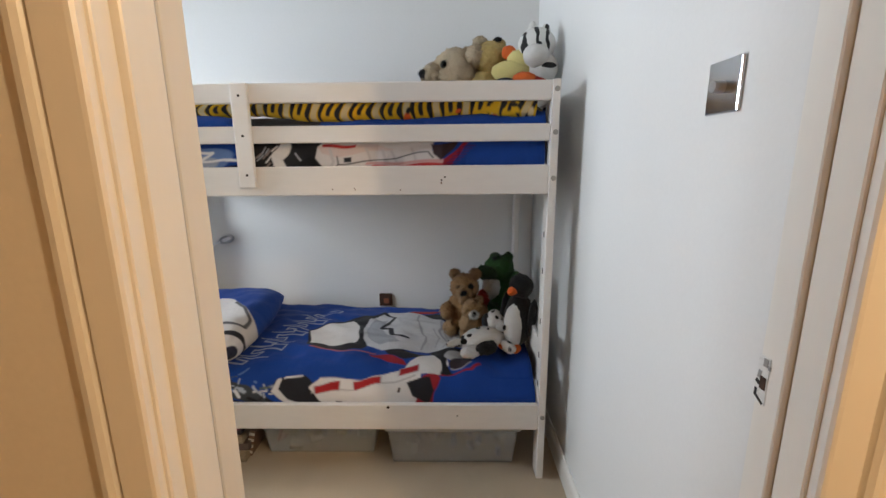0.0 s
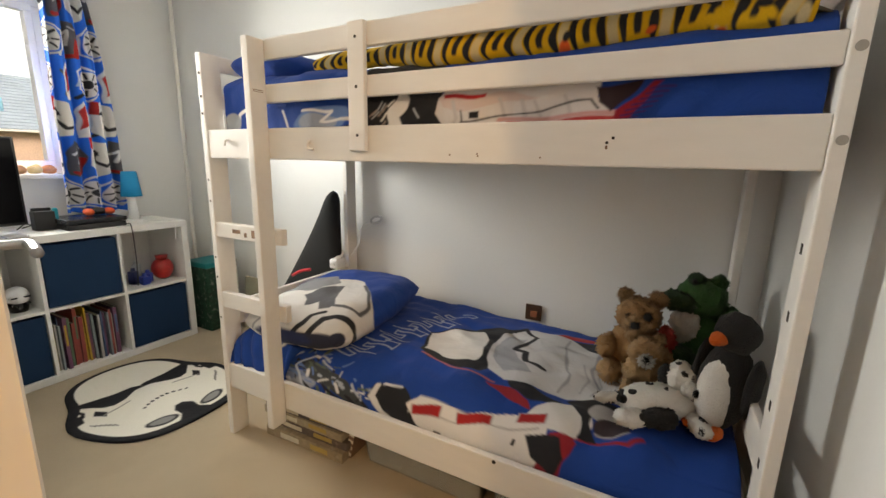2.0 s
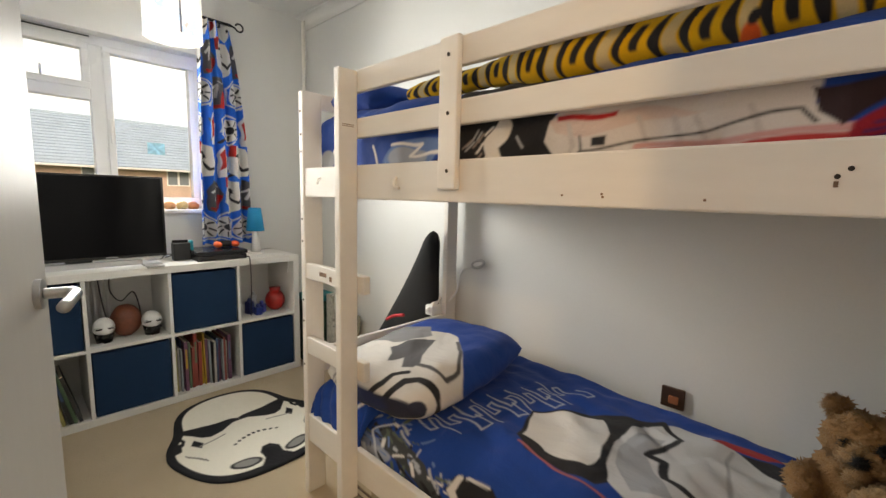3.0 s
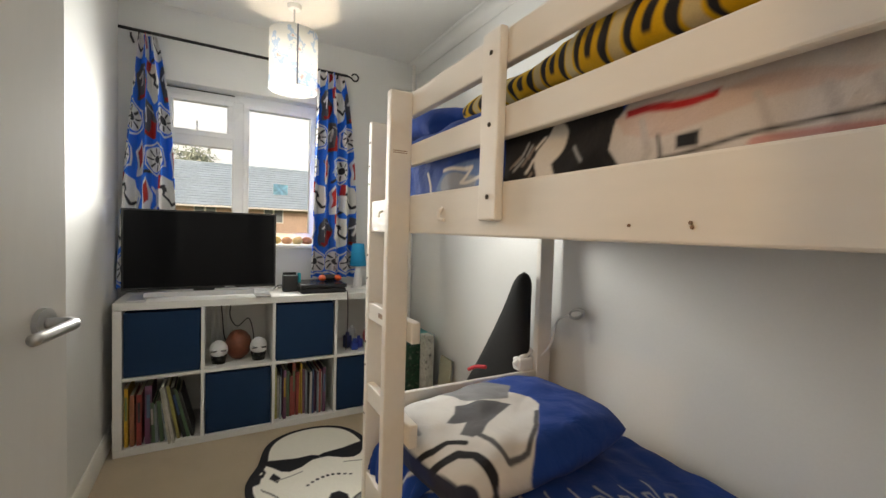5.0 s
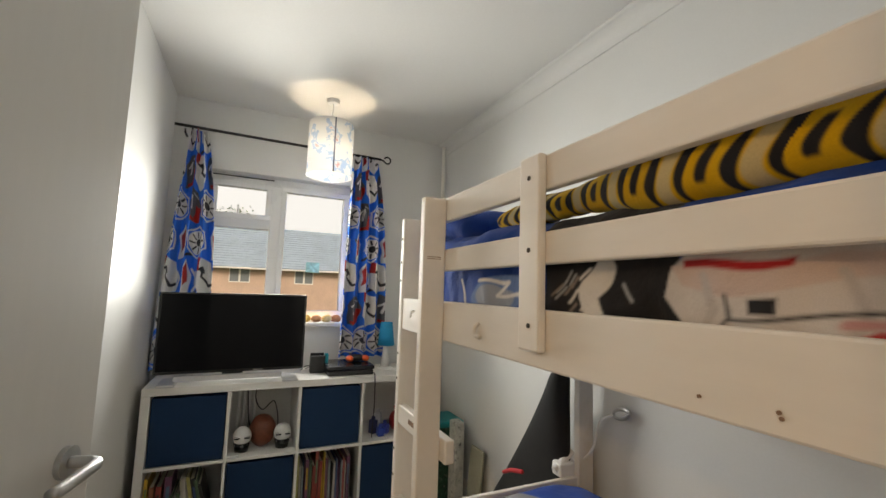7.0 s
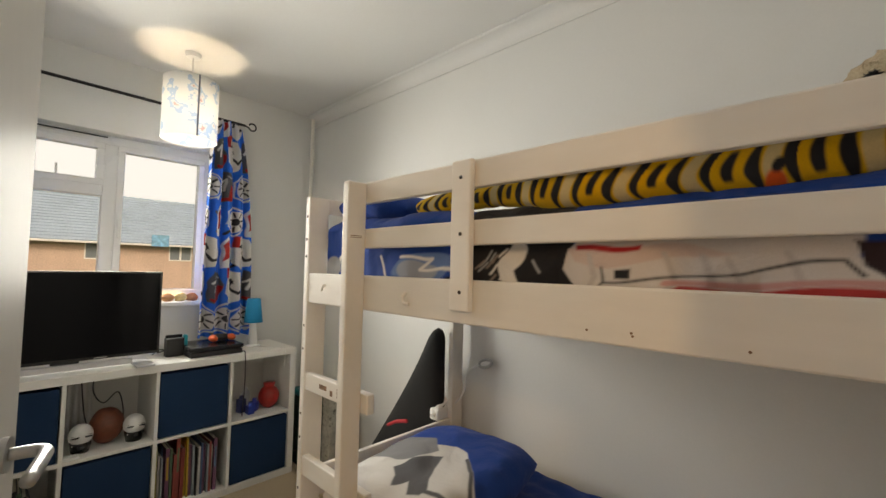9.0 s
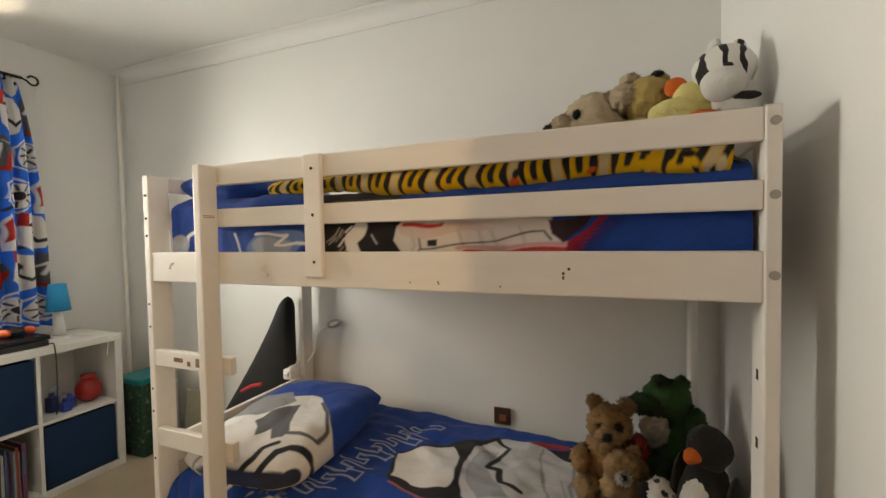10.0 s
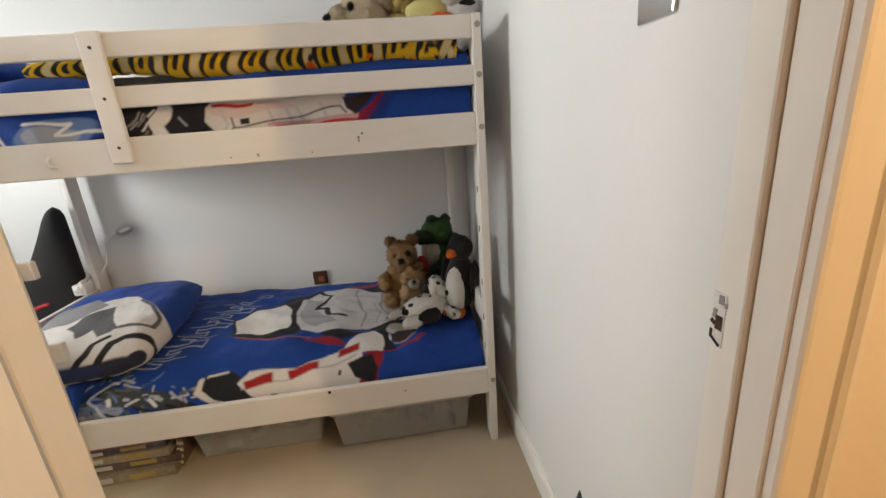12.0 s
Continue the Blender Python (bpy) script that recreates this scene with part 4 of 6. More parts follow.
NT, NS = 800, 96
bm = tube_bm([roll(k / NT) for k in range(NT + 1)], roll_r, NS)
for v in bm.verts:
    v.co += Vector((0, 0, 1)) * noise.noise(v.co * 30) * 0.004
tig = solo("plush_roll", bm, PLUSH, "long yellow plush roll with black stripes along the bunk", "soft toy", smooth=True)
tt = np.repeat(np.linspace(0, 1, NT + 1), NS)
th = np.tile(np.arange(NS) / NS * math.tau, NT + 1)
pt = Paint(tt * 1.255, th * 0.05, (0.62, 0.37, 0.012), 0.004, 5)
ph = (pt.u + 0.010 * np.sin(2 * th) + 0.005 * np.sin(3 * th + pt.u * 9)) / 0.105
fr = ph - np.floor(ph)


def band(centre, half):
    return np.clip((half - abs(fr - centre)) / 0.04 + 0.5, 0, 1)


pt.fill(band(0.72, 0.10), (0.55, 0.45, 0.24))
pt.fill(band(0.5, 0.065 + 0.03 * np.sin(3 * th)), DARK)
pt.fill(band(0.93, 0.06 + 0.03 * np.cos(2 * th)), DARK)
pt.fill(band(0.2, 0.03 + 0.05 * np.sin(2 * th + 0.8)) * np.clip(np.sin(th * 2 + 0.8) * 4 - 1.6, 0, 1), DARK)
for k in range(70):
    x, a = rnd.uniform(0.78, 1.26), rnd.uniform(0, 0.31)
    pt.ell(x, a, rnd.uniform(0.008, 0.022), rnd.uniform(0.006, 0.014), rnd.choice((DARK, DARK, (0.65, 0.1, 0.02), (0.6, 0.5, 0.3), (0.62, 0.37, 0.012))), rnd.uniform(0, 90))
pt.onto(tig.data)


# second patterned toy cloth at the end of the upper bunk
def crumple(u, v):
    x, y = -0.12 + 0.445 * u, 1.53 + 0.30 * v
    dome = (math.sin(math.pi * min(1, 0.02 + 0.98 * u)) ** 0.45) * math.sin(math.pi * (0.03 + 0.97 * v)) ** 0.4
    return Vector((x, y, 1.432 + 0.10 * dome + 0.03 * noise.noise(Vector((x * 11, y * 11, 0))) + 0.016 * noise.noise(Vector((x * 27, y * 27, 5)))))


bm = grid_bm(150, 80, crumple)
cr = solo("plush_blanket", bm, PLUSH, "crumpled yellow and orange striped plush blanket", "blanket", smooth=True)
co = coords(cr)
pt = Paint(co[:, 0], co[:, 1] + co[:, 2], (0.6, 0.38, 0.02), 0.006, 3)
for k in range(26):
    pt.ell(rnd.uniform(-0.12, 0.2), rnd.uniform(2.95, 3.3), rnd.uniform(0.015, 0.03), rnd.uniform(0.012, 0.022), rnd.choice(((0.65, 0.1, 0.02), (0.6, 0.5, 0.3), (0.55, 0.45, 0.25))), rnd.uniform(0, 90))
for k in range(34):
    x, y = rnd.uniform(-0.13, 0.22), rnd.uniform(2.95, 3.28)
    dx, dy = rnd.uniform(-0.03, 0.03), rnd.uniform(0.015, 0.04)
    pt.line([(x, y), (x + dx, y + dy), (x + dx + 0.03, y + dy + 0.006)], rnd.uniform(0.004, 0.008), DARK)
pt.poly([(0.2, 2.8), (0.22, 3.02), (0.19, 3.1), (0.24, 3.5), (0.5, 3.5), (0.5, 2.8)], (0.16, 0.15, 0.11))
pt.onto(cr.data)
thick(cr, 0.006, 0)

# ---- curtains ----
RODX, RODZ = -2.905, 2.205
rod = thing("curtain_rod", (0, 0, 0), "black metal curtain rod with scrolled end", "curtain rod")
part("rod", cyl_bm((RODX, 0.545, RODZ + 0.008), (RODX, 1.79, RODZ - 0.004), 0.0085), BLACKMETAL, rod)
sc = [(RODX, 1.79, RODZ - 0.004), (RODX, 1.815, RODZ - 0.012)] + [(RODX, 1.838 + 0.024 * math.cos(a), RODZ - 0.004 + 0.024 * math.sin(a)) for a in [-2.2 + 0.45 * k for k in range(12)]]
part("finial", tube_bm(sc, 0.0055, 8), BLACKMETAL, rod, smooth=True)
for y in (0.60, 1.72):
    part("bracket", tube_bm([(XL, y, RODZ - 0.03), (RODX, y, RODZ - 0.03), (RODX, y, RODZ - 0.012)], 0.006, 8), BLACKMETAL, rod)
CB, CW_, CD, CR = (0.012, 0.15, 0.72), (0.74, 0.73, 0.71), (0.03, 0.03, 0.036), (0.45, 0.025, 0.02)


def curtain(name, edges, z0, z1, folds, seed):
    """edges(k): y of both sides at height share k; cloth about 1.5 times as wide as it hangs."""
    wide = 0.42

    def at(u, v):
        y0, y1 = edges(v)
        z = z0 + (z1 - z0) * v
        amp = 0.026 + 0.012 * (1 - v)
        ph = u * folds * math.tau + 0.5 * math.sin(v * 3 + seed)
        x = RODX + amp * math.sin(ph) + 0.01 * math.sin(2 * ph + v * 4) + 0.012 * noise.noise(Vector((u * 3, v * 3, seed)))
        y = y0 + (y1 - y0) * u + 0.010 * math.cos(ph) * (1 - 0.4 * v)
        return Vector((x, y, z + 0.008 * math.sin(u * 17) * (1 - v)))

    nu, nv = 230, 420
    bm = grid_bm(nu, nv, at)
    ob = solo(name, bm, CLOTH, "blue curtain with white, black and red print, drawn aside", "curtain", "curtains", smooth=True)
    us = np.tile(np.linspace(0, 1, nu + 1), nv + 1) * wide
    vs = np.repeat(np.linspace(0, 1, nv + 1), nu + 1) * (z1 - z0)
    pt = Paint(us, vs, CB, 0.004, seed)
    r = random.Random(seed)
    ash = (0.10, 0.10, 0.11)
    for row in range(8):
        for k in range(-1, 4):
            if r.random() < 0.5:
                pt.line([(0.11 + 0.15 * k, 0.03 + 0.21 * row), (0.14 + 0.15 * k, 0.09 + 0.21 * row), (0.10 + 0.15 * k, 0.15 + 0.21 * row)], 0.009, r.choice((CW_, (0.2, 0.32, 0.65), ash)))
            x, y = 0.05 + 0.15 * k + 0.075 * (row % 2) + 0.02 * r.random(), 0.10 + 0.21 * row
            kind = (row + (k % 2) * (row > 0)) % 4
            if kind == 0:
                pt.hexa(x, y, 0.098, CW_)
                pt.hexa(x, y, 0.088, CB)
                pt.ell(x, y, 0.07, 0.07, CW_)
                pt.ell(x, y, 0.022, 0.022, CD)
                for q in range(8):
                    a = q * math.tau / 8
                    pt.line([(x + 0.032 * math.cos(a), y + 0.032 * math.sin(a)), (x + 0.06 * math.cos(a), y + 0.06 * math.sin(a))], 0.005, CD)
            elif kind == 1:
                pt.poly([(x - 0.05, y - 0.10), (x - 0.065, y + 0.02), (x - 0.03, y + 0.10), (x + 0.03, y + 0.09), (x + 0.06, y), (x + 0.045, y - 0.09)], ash)
                pt.poly([(x + 0.0, y - 0.09), (x + 0.02, y + 0.01), (x + 0.055, y - 0.01), (x + 0.045, y - 0.09)], CR)
                pt.line([(x - 0.03, y - 0.08), (x + 0.03, y - 0.085)], 0.009, CR)
                pt.line([(x - 0.04, y + 0.02), (x - 0.01, y + 0.05), (x - 0.02, y - 0.02)], 0.006, CW_)
                pt.line([(x + 0.0, y + 0.07), (x + 0.035, y + 0.05)], 0.005, (0.4, 0.4, 0.42))
            elif kind == 2:
                pt.poly([(x - 0.08, y - 0.05), (x - 0.075, y + 0.07), (x - 0.02, y + 0.11), (x + 0.05, y + 0.09), (x + 0.075, y), (x + 0.05, y - 0.08), (x - 0.02, y - 0.11)], CW_)
                pt.line([(x - 0.05, y + 0.045), (x, y + 0.035), (x - 0.015, y + 0.0), (x + 0.03, y - 0.045), (x + 0.055, y - 0.03)], 0.008, CD)
                pt.poly([(x - 0.03, y + 0.05), (x + 0.0, y + 0.055), (x + 0.01, y + 0.02), (x - 0.02, y + 0.025)], CD)
                pt.poly([(x - 0.08, y + 0.05), (x - 0.07, y + 0.12), (x - 0.03, y + 0.11), (x - 0.055, y + 0.04)], CR)
            else:
                pt.poly([(x - 0.03, y - 0.10), (x - 0.04, y + 0.04), (x, y + 0.10), (x + 0.03, y + 0.02), (x + 0.02, y - 0.10)], CW_)
                pt.poly([(x - 0.02, y - 0.06), (x - 0.025, y + 0.04), (x + 0.005, y + 0.08), (x + 0.012, y - 0.03)], CR)
                pt.poly([(x + 0.05, y - 0.03), (x + 0.06, y + 0.05), (x + 0.10, y + 0.03), (x + 0.095, y - 0.04)], (0.45, 0.52, 0.66))
                pt.line([(x + 0.05, y - 0.09), (x + 0.09, y - 0.07), (x + 0.085, y - 0.05)], 0.008, CD)
    pt.onto(ob.data)
    thick(ob, 0.003, 0)
    return ob


curtain("curtain", lambda v: (0.53 + 0.10 * v ** 1.5, 0.80 - 0.085 * v ** 3), 0.80, 2.20, 3, 2)
curtain("curtain", lambda v: (1.555 + 0.03 * v, 1.855 - 0.09 * v ** 3), 0.835, 2.195, 4, 7)

# ---- pendant lamp ----
PX, PY = -2.60, 1.393
pend = thing("pendant_lamp", (PX, PY, ZC), "ceiling pendant lamp with a pale printed drum shade, lit", "pendant lamp")
part("ceiling_rose", cyl_bm((0, 0, 0), (0, 0, -0.022), 0.04, 0.034, 24), UPVC, pend)
part("flex", cyl_bm((0, 0, -0.022), (0, 0, -0.20), 0.004, seg=8), UPVC, pend)
part("bulb_holder", cyl_bm((0, 0, -0.20), (0, 0, -0.26), 0.018), UPVC, pend)
SHADE = MATS["shade"] = bpy.data.materials.new("printed_lampshade")
t, n, l, b = nodes_of(SHADE)
co_ = n.new("ShaderNodeTexCoord")
no = n.new("ShaderNodeTexNoise")
no.inputs["Scale"].default_value, no.inputs["Detail"].default_value = 14, 4
l.new(co_.outputs["Object"], no.inputs["Vector"])
cr_ = n.new("ShaderNodeValToRGB")
cr_.color_ramp.interpolation = "CONSTANT"
els = cr_.color_ramp.elements
els[0].position, els[0].color = 0.0, (0.86, 0.86, 0.86, 1)
els[1].position, els[1].color = 0.53, (0.55, 0.66, 0.8, 1)
for p_, c_ in ((0.6, (0.82, 0.82, 0.83, 1)), (0.66, (0.75, 0.5, 0.48, 1)), (0.69, (0.5, 0.55, 0.62, 1))):
    e_ = els.new(p_)
    e_.color = c_
l.new(no.outputs["Fac"], cr_.inputs["Fac"])
tr = n.new("ShaderNodeBsdfTranslucent")
df = n.new("ShaderNodeBsdfDiffuse")
mx = n.new("ShaderNodeMixShader")
mx.inputs["Fac"].default_value = 0.55
for s_ in (tr, df):
    l.new(cr_.outputs["Color"], s_.inputs["Color"])
l.new(df.outputs[0], mx.inputs[1])
l.new(tr.outputs[0], mx.inputs[2])
l.new(mx.outputs[0], n["Material Output"].inputs["Surface"])
sh = part("shade", cyl_bm((0, 0, -0.475), (0, 0, -0.155), 0.13, seg=64, caps=False), SHADE, pend, "pale printed fabric drum shade", smooth=True)
thick(sh, 0.0015, 0)
for z in (-0.475, -0.155):
    part("shade_ring", tube_bm([(0.13 * math.cos(k * math.tau / 48), 0.13 * math.sin(k * math.tau / 48), z) for k in range(49)], 0.002, 6), UPVC, pend)
for k in range(3):
    a = k * math.tau / 3
    part("spoke", cyl_bm((0.018 * math.cos(a), 0.018 * math.sin(a), -0.25), (0.13 * math.cos(a), 0.13 * math.sin(a), -0.17), 0.0015, seg=6), UPVC, pend)
part("shade_seam", box_bm(0.1295, 0.1325, -0.004, 0.004, -0.475, -0.155), mat("seam_grey", (0.2, 0.22, 0.27), 0.8), pend, "dark glued seam of the shade")
BULB = MATS["bulb"] = bpy.data.materials.new("glowing_bulb")
t, n, l, b = nodes_of(BULB)
b.inputs["Emission Color"].default_value, b.inputs["Emission Strength"].default_value = (1.0, 0.86, 0.66, 1), 215.0
bm, _ = ball_bm((0, 0, -0.31), (0.028, 0.028, 0.045))
part("bulb", bm, BULB, pend, smooth=True)

# ---- on and in the shelf ----
tv = thing("television", (-2.66, 0.957, 0.772), "black flat-screen television switched off on the shelf", "television")
part("casing", box_bm(-0.035, 0.0, -0.362, 0.362, 0.048, 0.466, 0.006, 2), BLACKMATT, tv)
part("bezel", box_bm(0.0, 0.004, -0.362, 0.362, 0.048, 0.466, 0.002), BLACKGLOSS, tv)
part("screen", box_bm(0.004, 0.0052, -0.352, 0.352, 0.062, 0.458), SCREEN, tv, "dark reflecting screen")
part("maker_mark", box_bm(0.0042, 0.005, 0.1, 0.15, 0.053, 0.057), STEEL, tv)
SILVER = mat("silver_plastic", (0.6, 0.6, 0.62), 0.3, metal=0.6, var=0.03, bump=0)
part("stand", box_bm(-0.02, 0.012, -0.27, 0.25, 0.010, 0.036, 0.003, 2), SILVER, tv)
part("stand_neck", box_bm(-0.03, -0.012, -0.05, 0.05, 0.02, 0.07, 0.003), BLACKGLOSS, tv)
for y in (-0.29, 0.29):
    part("foot", box_bm(-0.09, 0.1, y - 0.04, y + 0.04, 0.0, 0.012, 0.004, 2), SILVER, tv)

con = thing("games_console", (-2.76, 1.59, 0.77), "flat black games console on the shelf top", "games console")
part("lower_shell", box_bm(-0.13, 0.13, -0.13, 0.14, 0.0, 0.028, 0.004, 2), BLACKMATT, con)
part("upper_shell", box_bm(-0.135, 0.135, -0.135, 0.145, 0.032, 0.055, 0.004, 2), mat("black_satin", (0.01, 0.011, 0.014), 0.25, var=0.05, bump=0), con)
dock = thing("handheld_console_dock", (-2.78, 1.425, 0.77), "black charging dock with teal and grey handheld console", "games console")
part("dock", box_bm(-0.03, 0.03, -0.05, 0.035, 0.0, 0.10, 0.004, 2), BLACKMATT, dock)
part("tablet", box_bm(-0.012, 0.004, -0.05, 0.03, 0.1, 0.116, 0.003), BLACKGLOSS, dock)
part("grip", box_bm(-0.02, 0.01, 0.036, 0.058, 0.006, 0.112, 0.008, 3), mat("teal_plastic", (0.0, 0.33, 0.42), 0.4, bump=0), dock, "teal controller grip")
pad = thing("game_controller", (-2.79, 1.66, 0.826), "black game controller with orange grips", "game controller")
bm, _ = ball_bm((0, 0, 0.022), (0.04, 0.06, 0.02))
part("body", bm, BLACKMATT, pad, smooth=True)
for y in (-0.05, 0.05):
    bm, _ = ball_bm((0.03, y, 0.022), (0.045, 0.022, 0.02))
    part("grip", bm, mat("orange_plastic", (0.7, 0.1, 0.02), 0.45, bump=0), pad, "orange grip", smooth=True)
tl = thing("table_lamp", (-2.80, 1.855, 0.77), "small bedside lamp with white base and blue shade", "table lamp")
part("base", cyl_bm((0, 0, 0), (0, 0, 0.012), 0.05, 0.046, 28), UPVC, tl)
bm = cyl_bm((0, 0, 0.012), (0, 0, 0.17), 0.03, 0.014, 24)
part("stem", bm, UPVC, tl, smooth=True)
shd = part("shade", cyl_bm((0, 0, 0.15), (0, 0, 0.30), 0.055, 0.038, 32, caps=False), mat("blue_shade", (0.0, 0.27, 0.55), 0.7, bump=0.05), tl, smooth=True)
thick(shd, 0.002, 0)
part("stem_top", cyl_bm((0, 0, 0.17), (0, 0, 0.26), 0.012, seg=16), UPVC, tl)
cable = arc([(-2.64, 1.70, 0.80), (-2.60, 1.715, 0.785), (-2.574, 1.725, 0.77), (-2.571, 1.728, 0.6), (-2.572, 1.72, 0.42)], 10)
solo("power_cable", tube_bm(cable, 0.003, 8), BLACKMATT, "black power cable hanging over the shelf edge", "cable", smooth=True)
cable = arc([(-2.80, 1.90, 0.774), (-2.72, 1.87, 0.775), (-2.66, 1.91, 0.776), (-2.60, 1.96, 0.774), (-2.572, 1.965, 0.74), (-2.573, 1.96, 0.66)], 10)
solo("power_cable", tube_bm(cable, 0.0025, 8), UPVC, "thin white lamp cable trailing over the shelf", "cable", smooth=True)
wc = thing("white_cable", (0, 0, 0), "coiled white cable behind the television", "cable")
part("coil", tube_bm(arc([(-2.85, 1.33, 0.774), (-2.84, 1.36, 0.80), (-2.86, 1.39, 0.79), (-2.88, 1.36, 0.776)], 10), 0.003, 8), BLACKMATT, wc, smooth=True)

# toys in the second compartment
WPLAST = mat("white_plastic_toy", (0.75, 0.75, 0.74), 0.35, bump=0)


def mug(y, zz=0.393):
    """A small white figure head, kept plain."""
    bm = bmesh.new()
    _, v1 = ball_bm((0, 0, 0.068), (0.045, 0.042, 0.046), bm)
    cyl_bm((0, 0, 0), (0, 0, 0.06), 0.03, 0.04, 24, bm)
    k = len(bm.faces)
    box_bm(0.030, 0.043, -0.036, 0.036, 0.064, 0.077, 0.003, bm=bm)
    for q in (-0.024, 0.024):
        box_bm(0.024, 0.041, q - 0.007, q + 0.007, 0.034, 0.044, 0.002, bm=bm)
    box_bm(0.028, 0.042, -0.012, 0.012, 0.018, 0.034, 0.003, bm=bm)
    bm.faces.ensure_lookup_table()
    for f in bm.faces[k:]:
        f.material_index = 1
    return solo("toy_figure", bm, [WPLAST, BLACKGLOSS], "small white plastic toy head with dark band", "toy", "toy heads", smooth=True, m=Matrix.Translation((-2.68, y, zz)) @ Matrix.Scale(1.12, 4))


mug(1.03)
mug(1.235)
bm, _ = ball_bm((0, 0, 0.085), (0.07, 0.07, 0.085), seg=28, rings=18)
for v in bm.verts:
    v.co.z = max(0, v.co.z + 0.006 * noise.noise(v.co * 40))
solo("money_box", bm, mat("brown_ceramic", (0.16, 0.045, 0.022), 0.45, var=0.3, scale=14, grain=60, bump=0.1, dist=0.004), "round reddish brown ornament in the shelf", "ornament", smooth=True, m=Matrix.Translation((-2.73, 1.132, 0.393)))
for pts in ([(-2.9, 1.04, 0.73), (-2.88, 1.05, 0.6), (-2.86, 1.06, 0.5), (-2.88, 1.09, 0.40)], [(-2.9, 1.10, 0.73), (-2.87, 1.09, 0.62), (-2.84, 1.13, 0.56), (-2.86, 1.19, 0.60), (-2.88, 1.22, 0.5), (-2.88, 1.22, 0.40)]):
    solo("power_cable", tube_bm(arc(pts, 10), 0.003, 8), BLACKMATT, "dark cable hanging at the back of the compartment", "cable", "hanging cables", smooth=True)
# white pleats at the back
for k in range(4):
    solo("cable_tube", tube_bm([(-2.91, 1.0 + 0.028 * k, 0.395), (-2.91, 1.0 + 0.028 * k, 0.73)], 0.009, 10), UPVC, "white plastic tube standing in the compartment", "tube", "white tubes", smooth=True)
solo("small_tag", box_bm(-0.02, 0.02, -0.03, 0.03, 0, 0.012, 0.002), WPLAST, "small white card tag on the shelf edge", "tag", m=Matrix.Translation((-2.605, 0.99, 0.394)))
# fourth compartment
CH = mat("red_glaze", (0.35, 0.015, 0.012), 0.3, var=0.2, scale=30, bump=0)
bm, _ = ball_bm((0, 0, 0.07), (0.062, 0.062, 0.07), seg=28, rings=16)
cyl_bm((0, 0, 0.12), (0, 0, 0.155), 0.03, 0.036, 24, bm=bm)
for v in bm.verts:
    v.co.z = max(0, v.co.z)
solo("red_jar", bm, CH, "red glossy round jar in the shelf", "jar", smooth=True, m=Matrix.Translation((-2.70, 1.93, 0.393)))
for i, (x, y, h, c) in enumerate(((-2.66, 1.80, 0.05, (0.02, 0.05, 0.3)), (-2.72, 1.77, 0.08, (0.02, 0.03, 0.12)), (-2.70, 1.84, 0.055, (0.04, 0.06, 0.35)), (-2.76, 1.81, 0.11, (0.5, 0.52, 0.55)))):
    bm = box_bm(-0.022, 0.022, -0.02, 0.02, 0, h, 0.004, 2)
    cyl_bm((0, 0, h), (0, 0, h + 0.02), 0.013, 0.011, 16, bm=bm)
    solo("small_toy", bm, mat("toy_plastic_%d" % i, c, 0.4, bump=0), "small blue and grey plastic toy in the shelf", "toy", "small toys", m=pose(x, y, 0.393, 0, 0, 20 * i))

# books
BOOKC = [(0.5, 0.32, 0.03), (0.28, 0.05, 0.04), (0.3, 0.12, 0.07), (0.1, 0.18, 0.1), (0.25, 0.3, 0.33), (0.42, 0.4, 0.33), (0.05, 0.09, 0.2), (0.38, 0.35, 0.12), (0.5, 0.48, 0.45), (0.16, 0.06, 0.12), (0.08, 0.15, 0.25), (0.03, 0.03, 0.03)]
BOOKM = [mat("book_cover_%d" % k, c, 0.45, var=0.25, scale=25, grain=90, bump=0.02) for k, c in enumerate(BOOKC)]
PAPER = mat("page_paper", (0.6, 0.57, 0.48), 0.9, var=0.1, stretch=(1, 30, 1))


def book(w, d, h, cover, m, group):
    bk = thing("book", m, "upright book with a coloured cover on the shelf", "book", group)
    c = box_bm(-d, 0, 0, 0.0016, 0, h)
    box_bm(-d, 0, w - 0.0016, w, 0, h, bm=c)
    box_bm(0, 0.0018, 0, w, 0, h, bm=c)
    part("cover", c, cover, bk)
    part("page_block", box_bm(-d + 0.004, -0.0005, 0.0018, w - 0.0018, 0.003, h - 0.003), PAPER, bk)
    if w > 0.014:
        part("spine_bar", box_bm(0.0019, 0.0024, w * 0.25, w * 0.75, h * 0.45, h * 0.85), rb.choice(BOOKM), bk)
    return bk


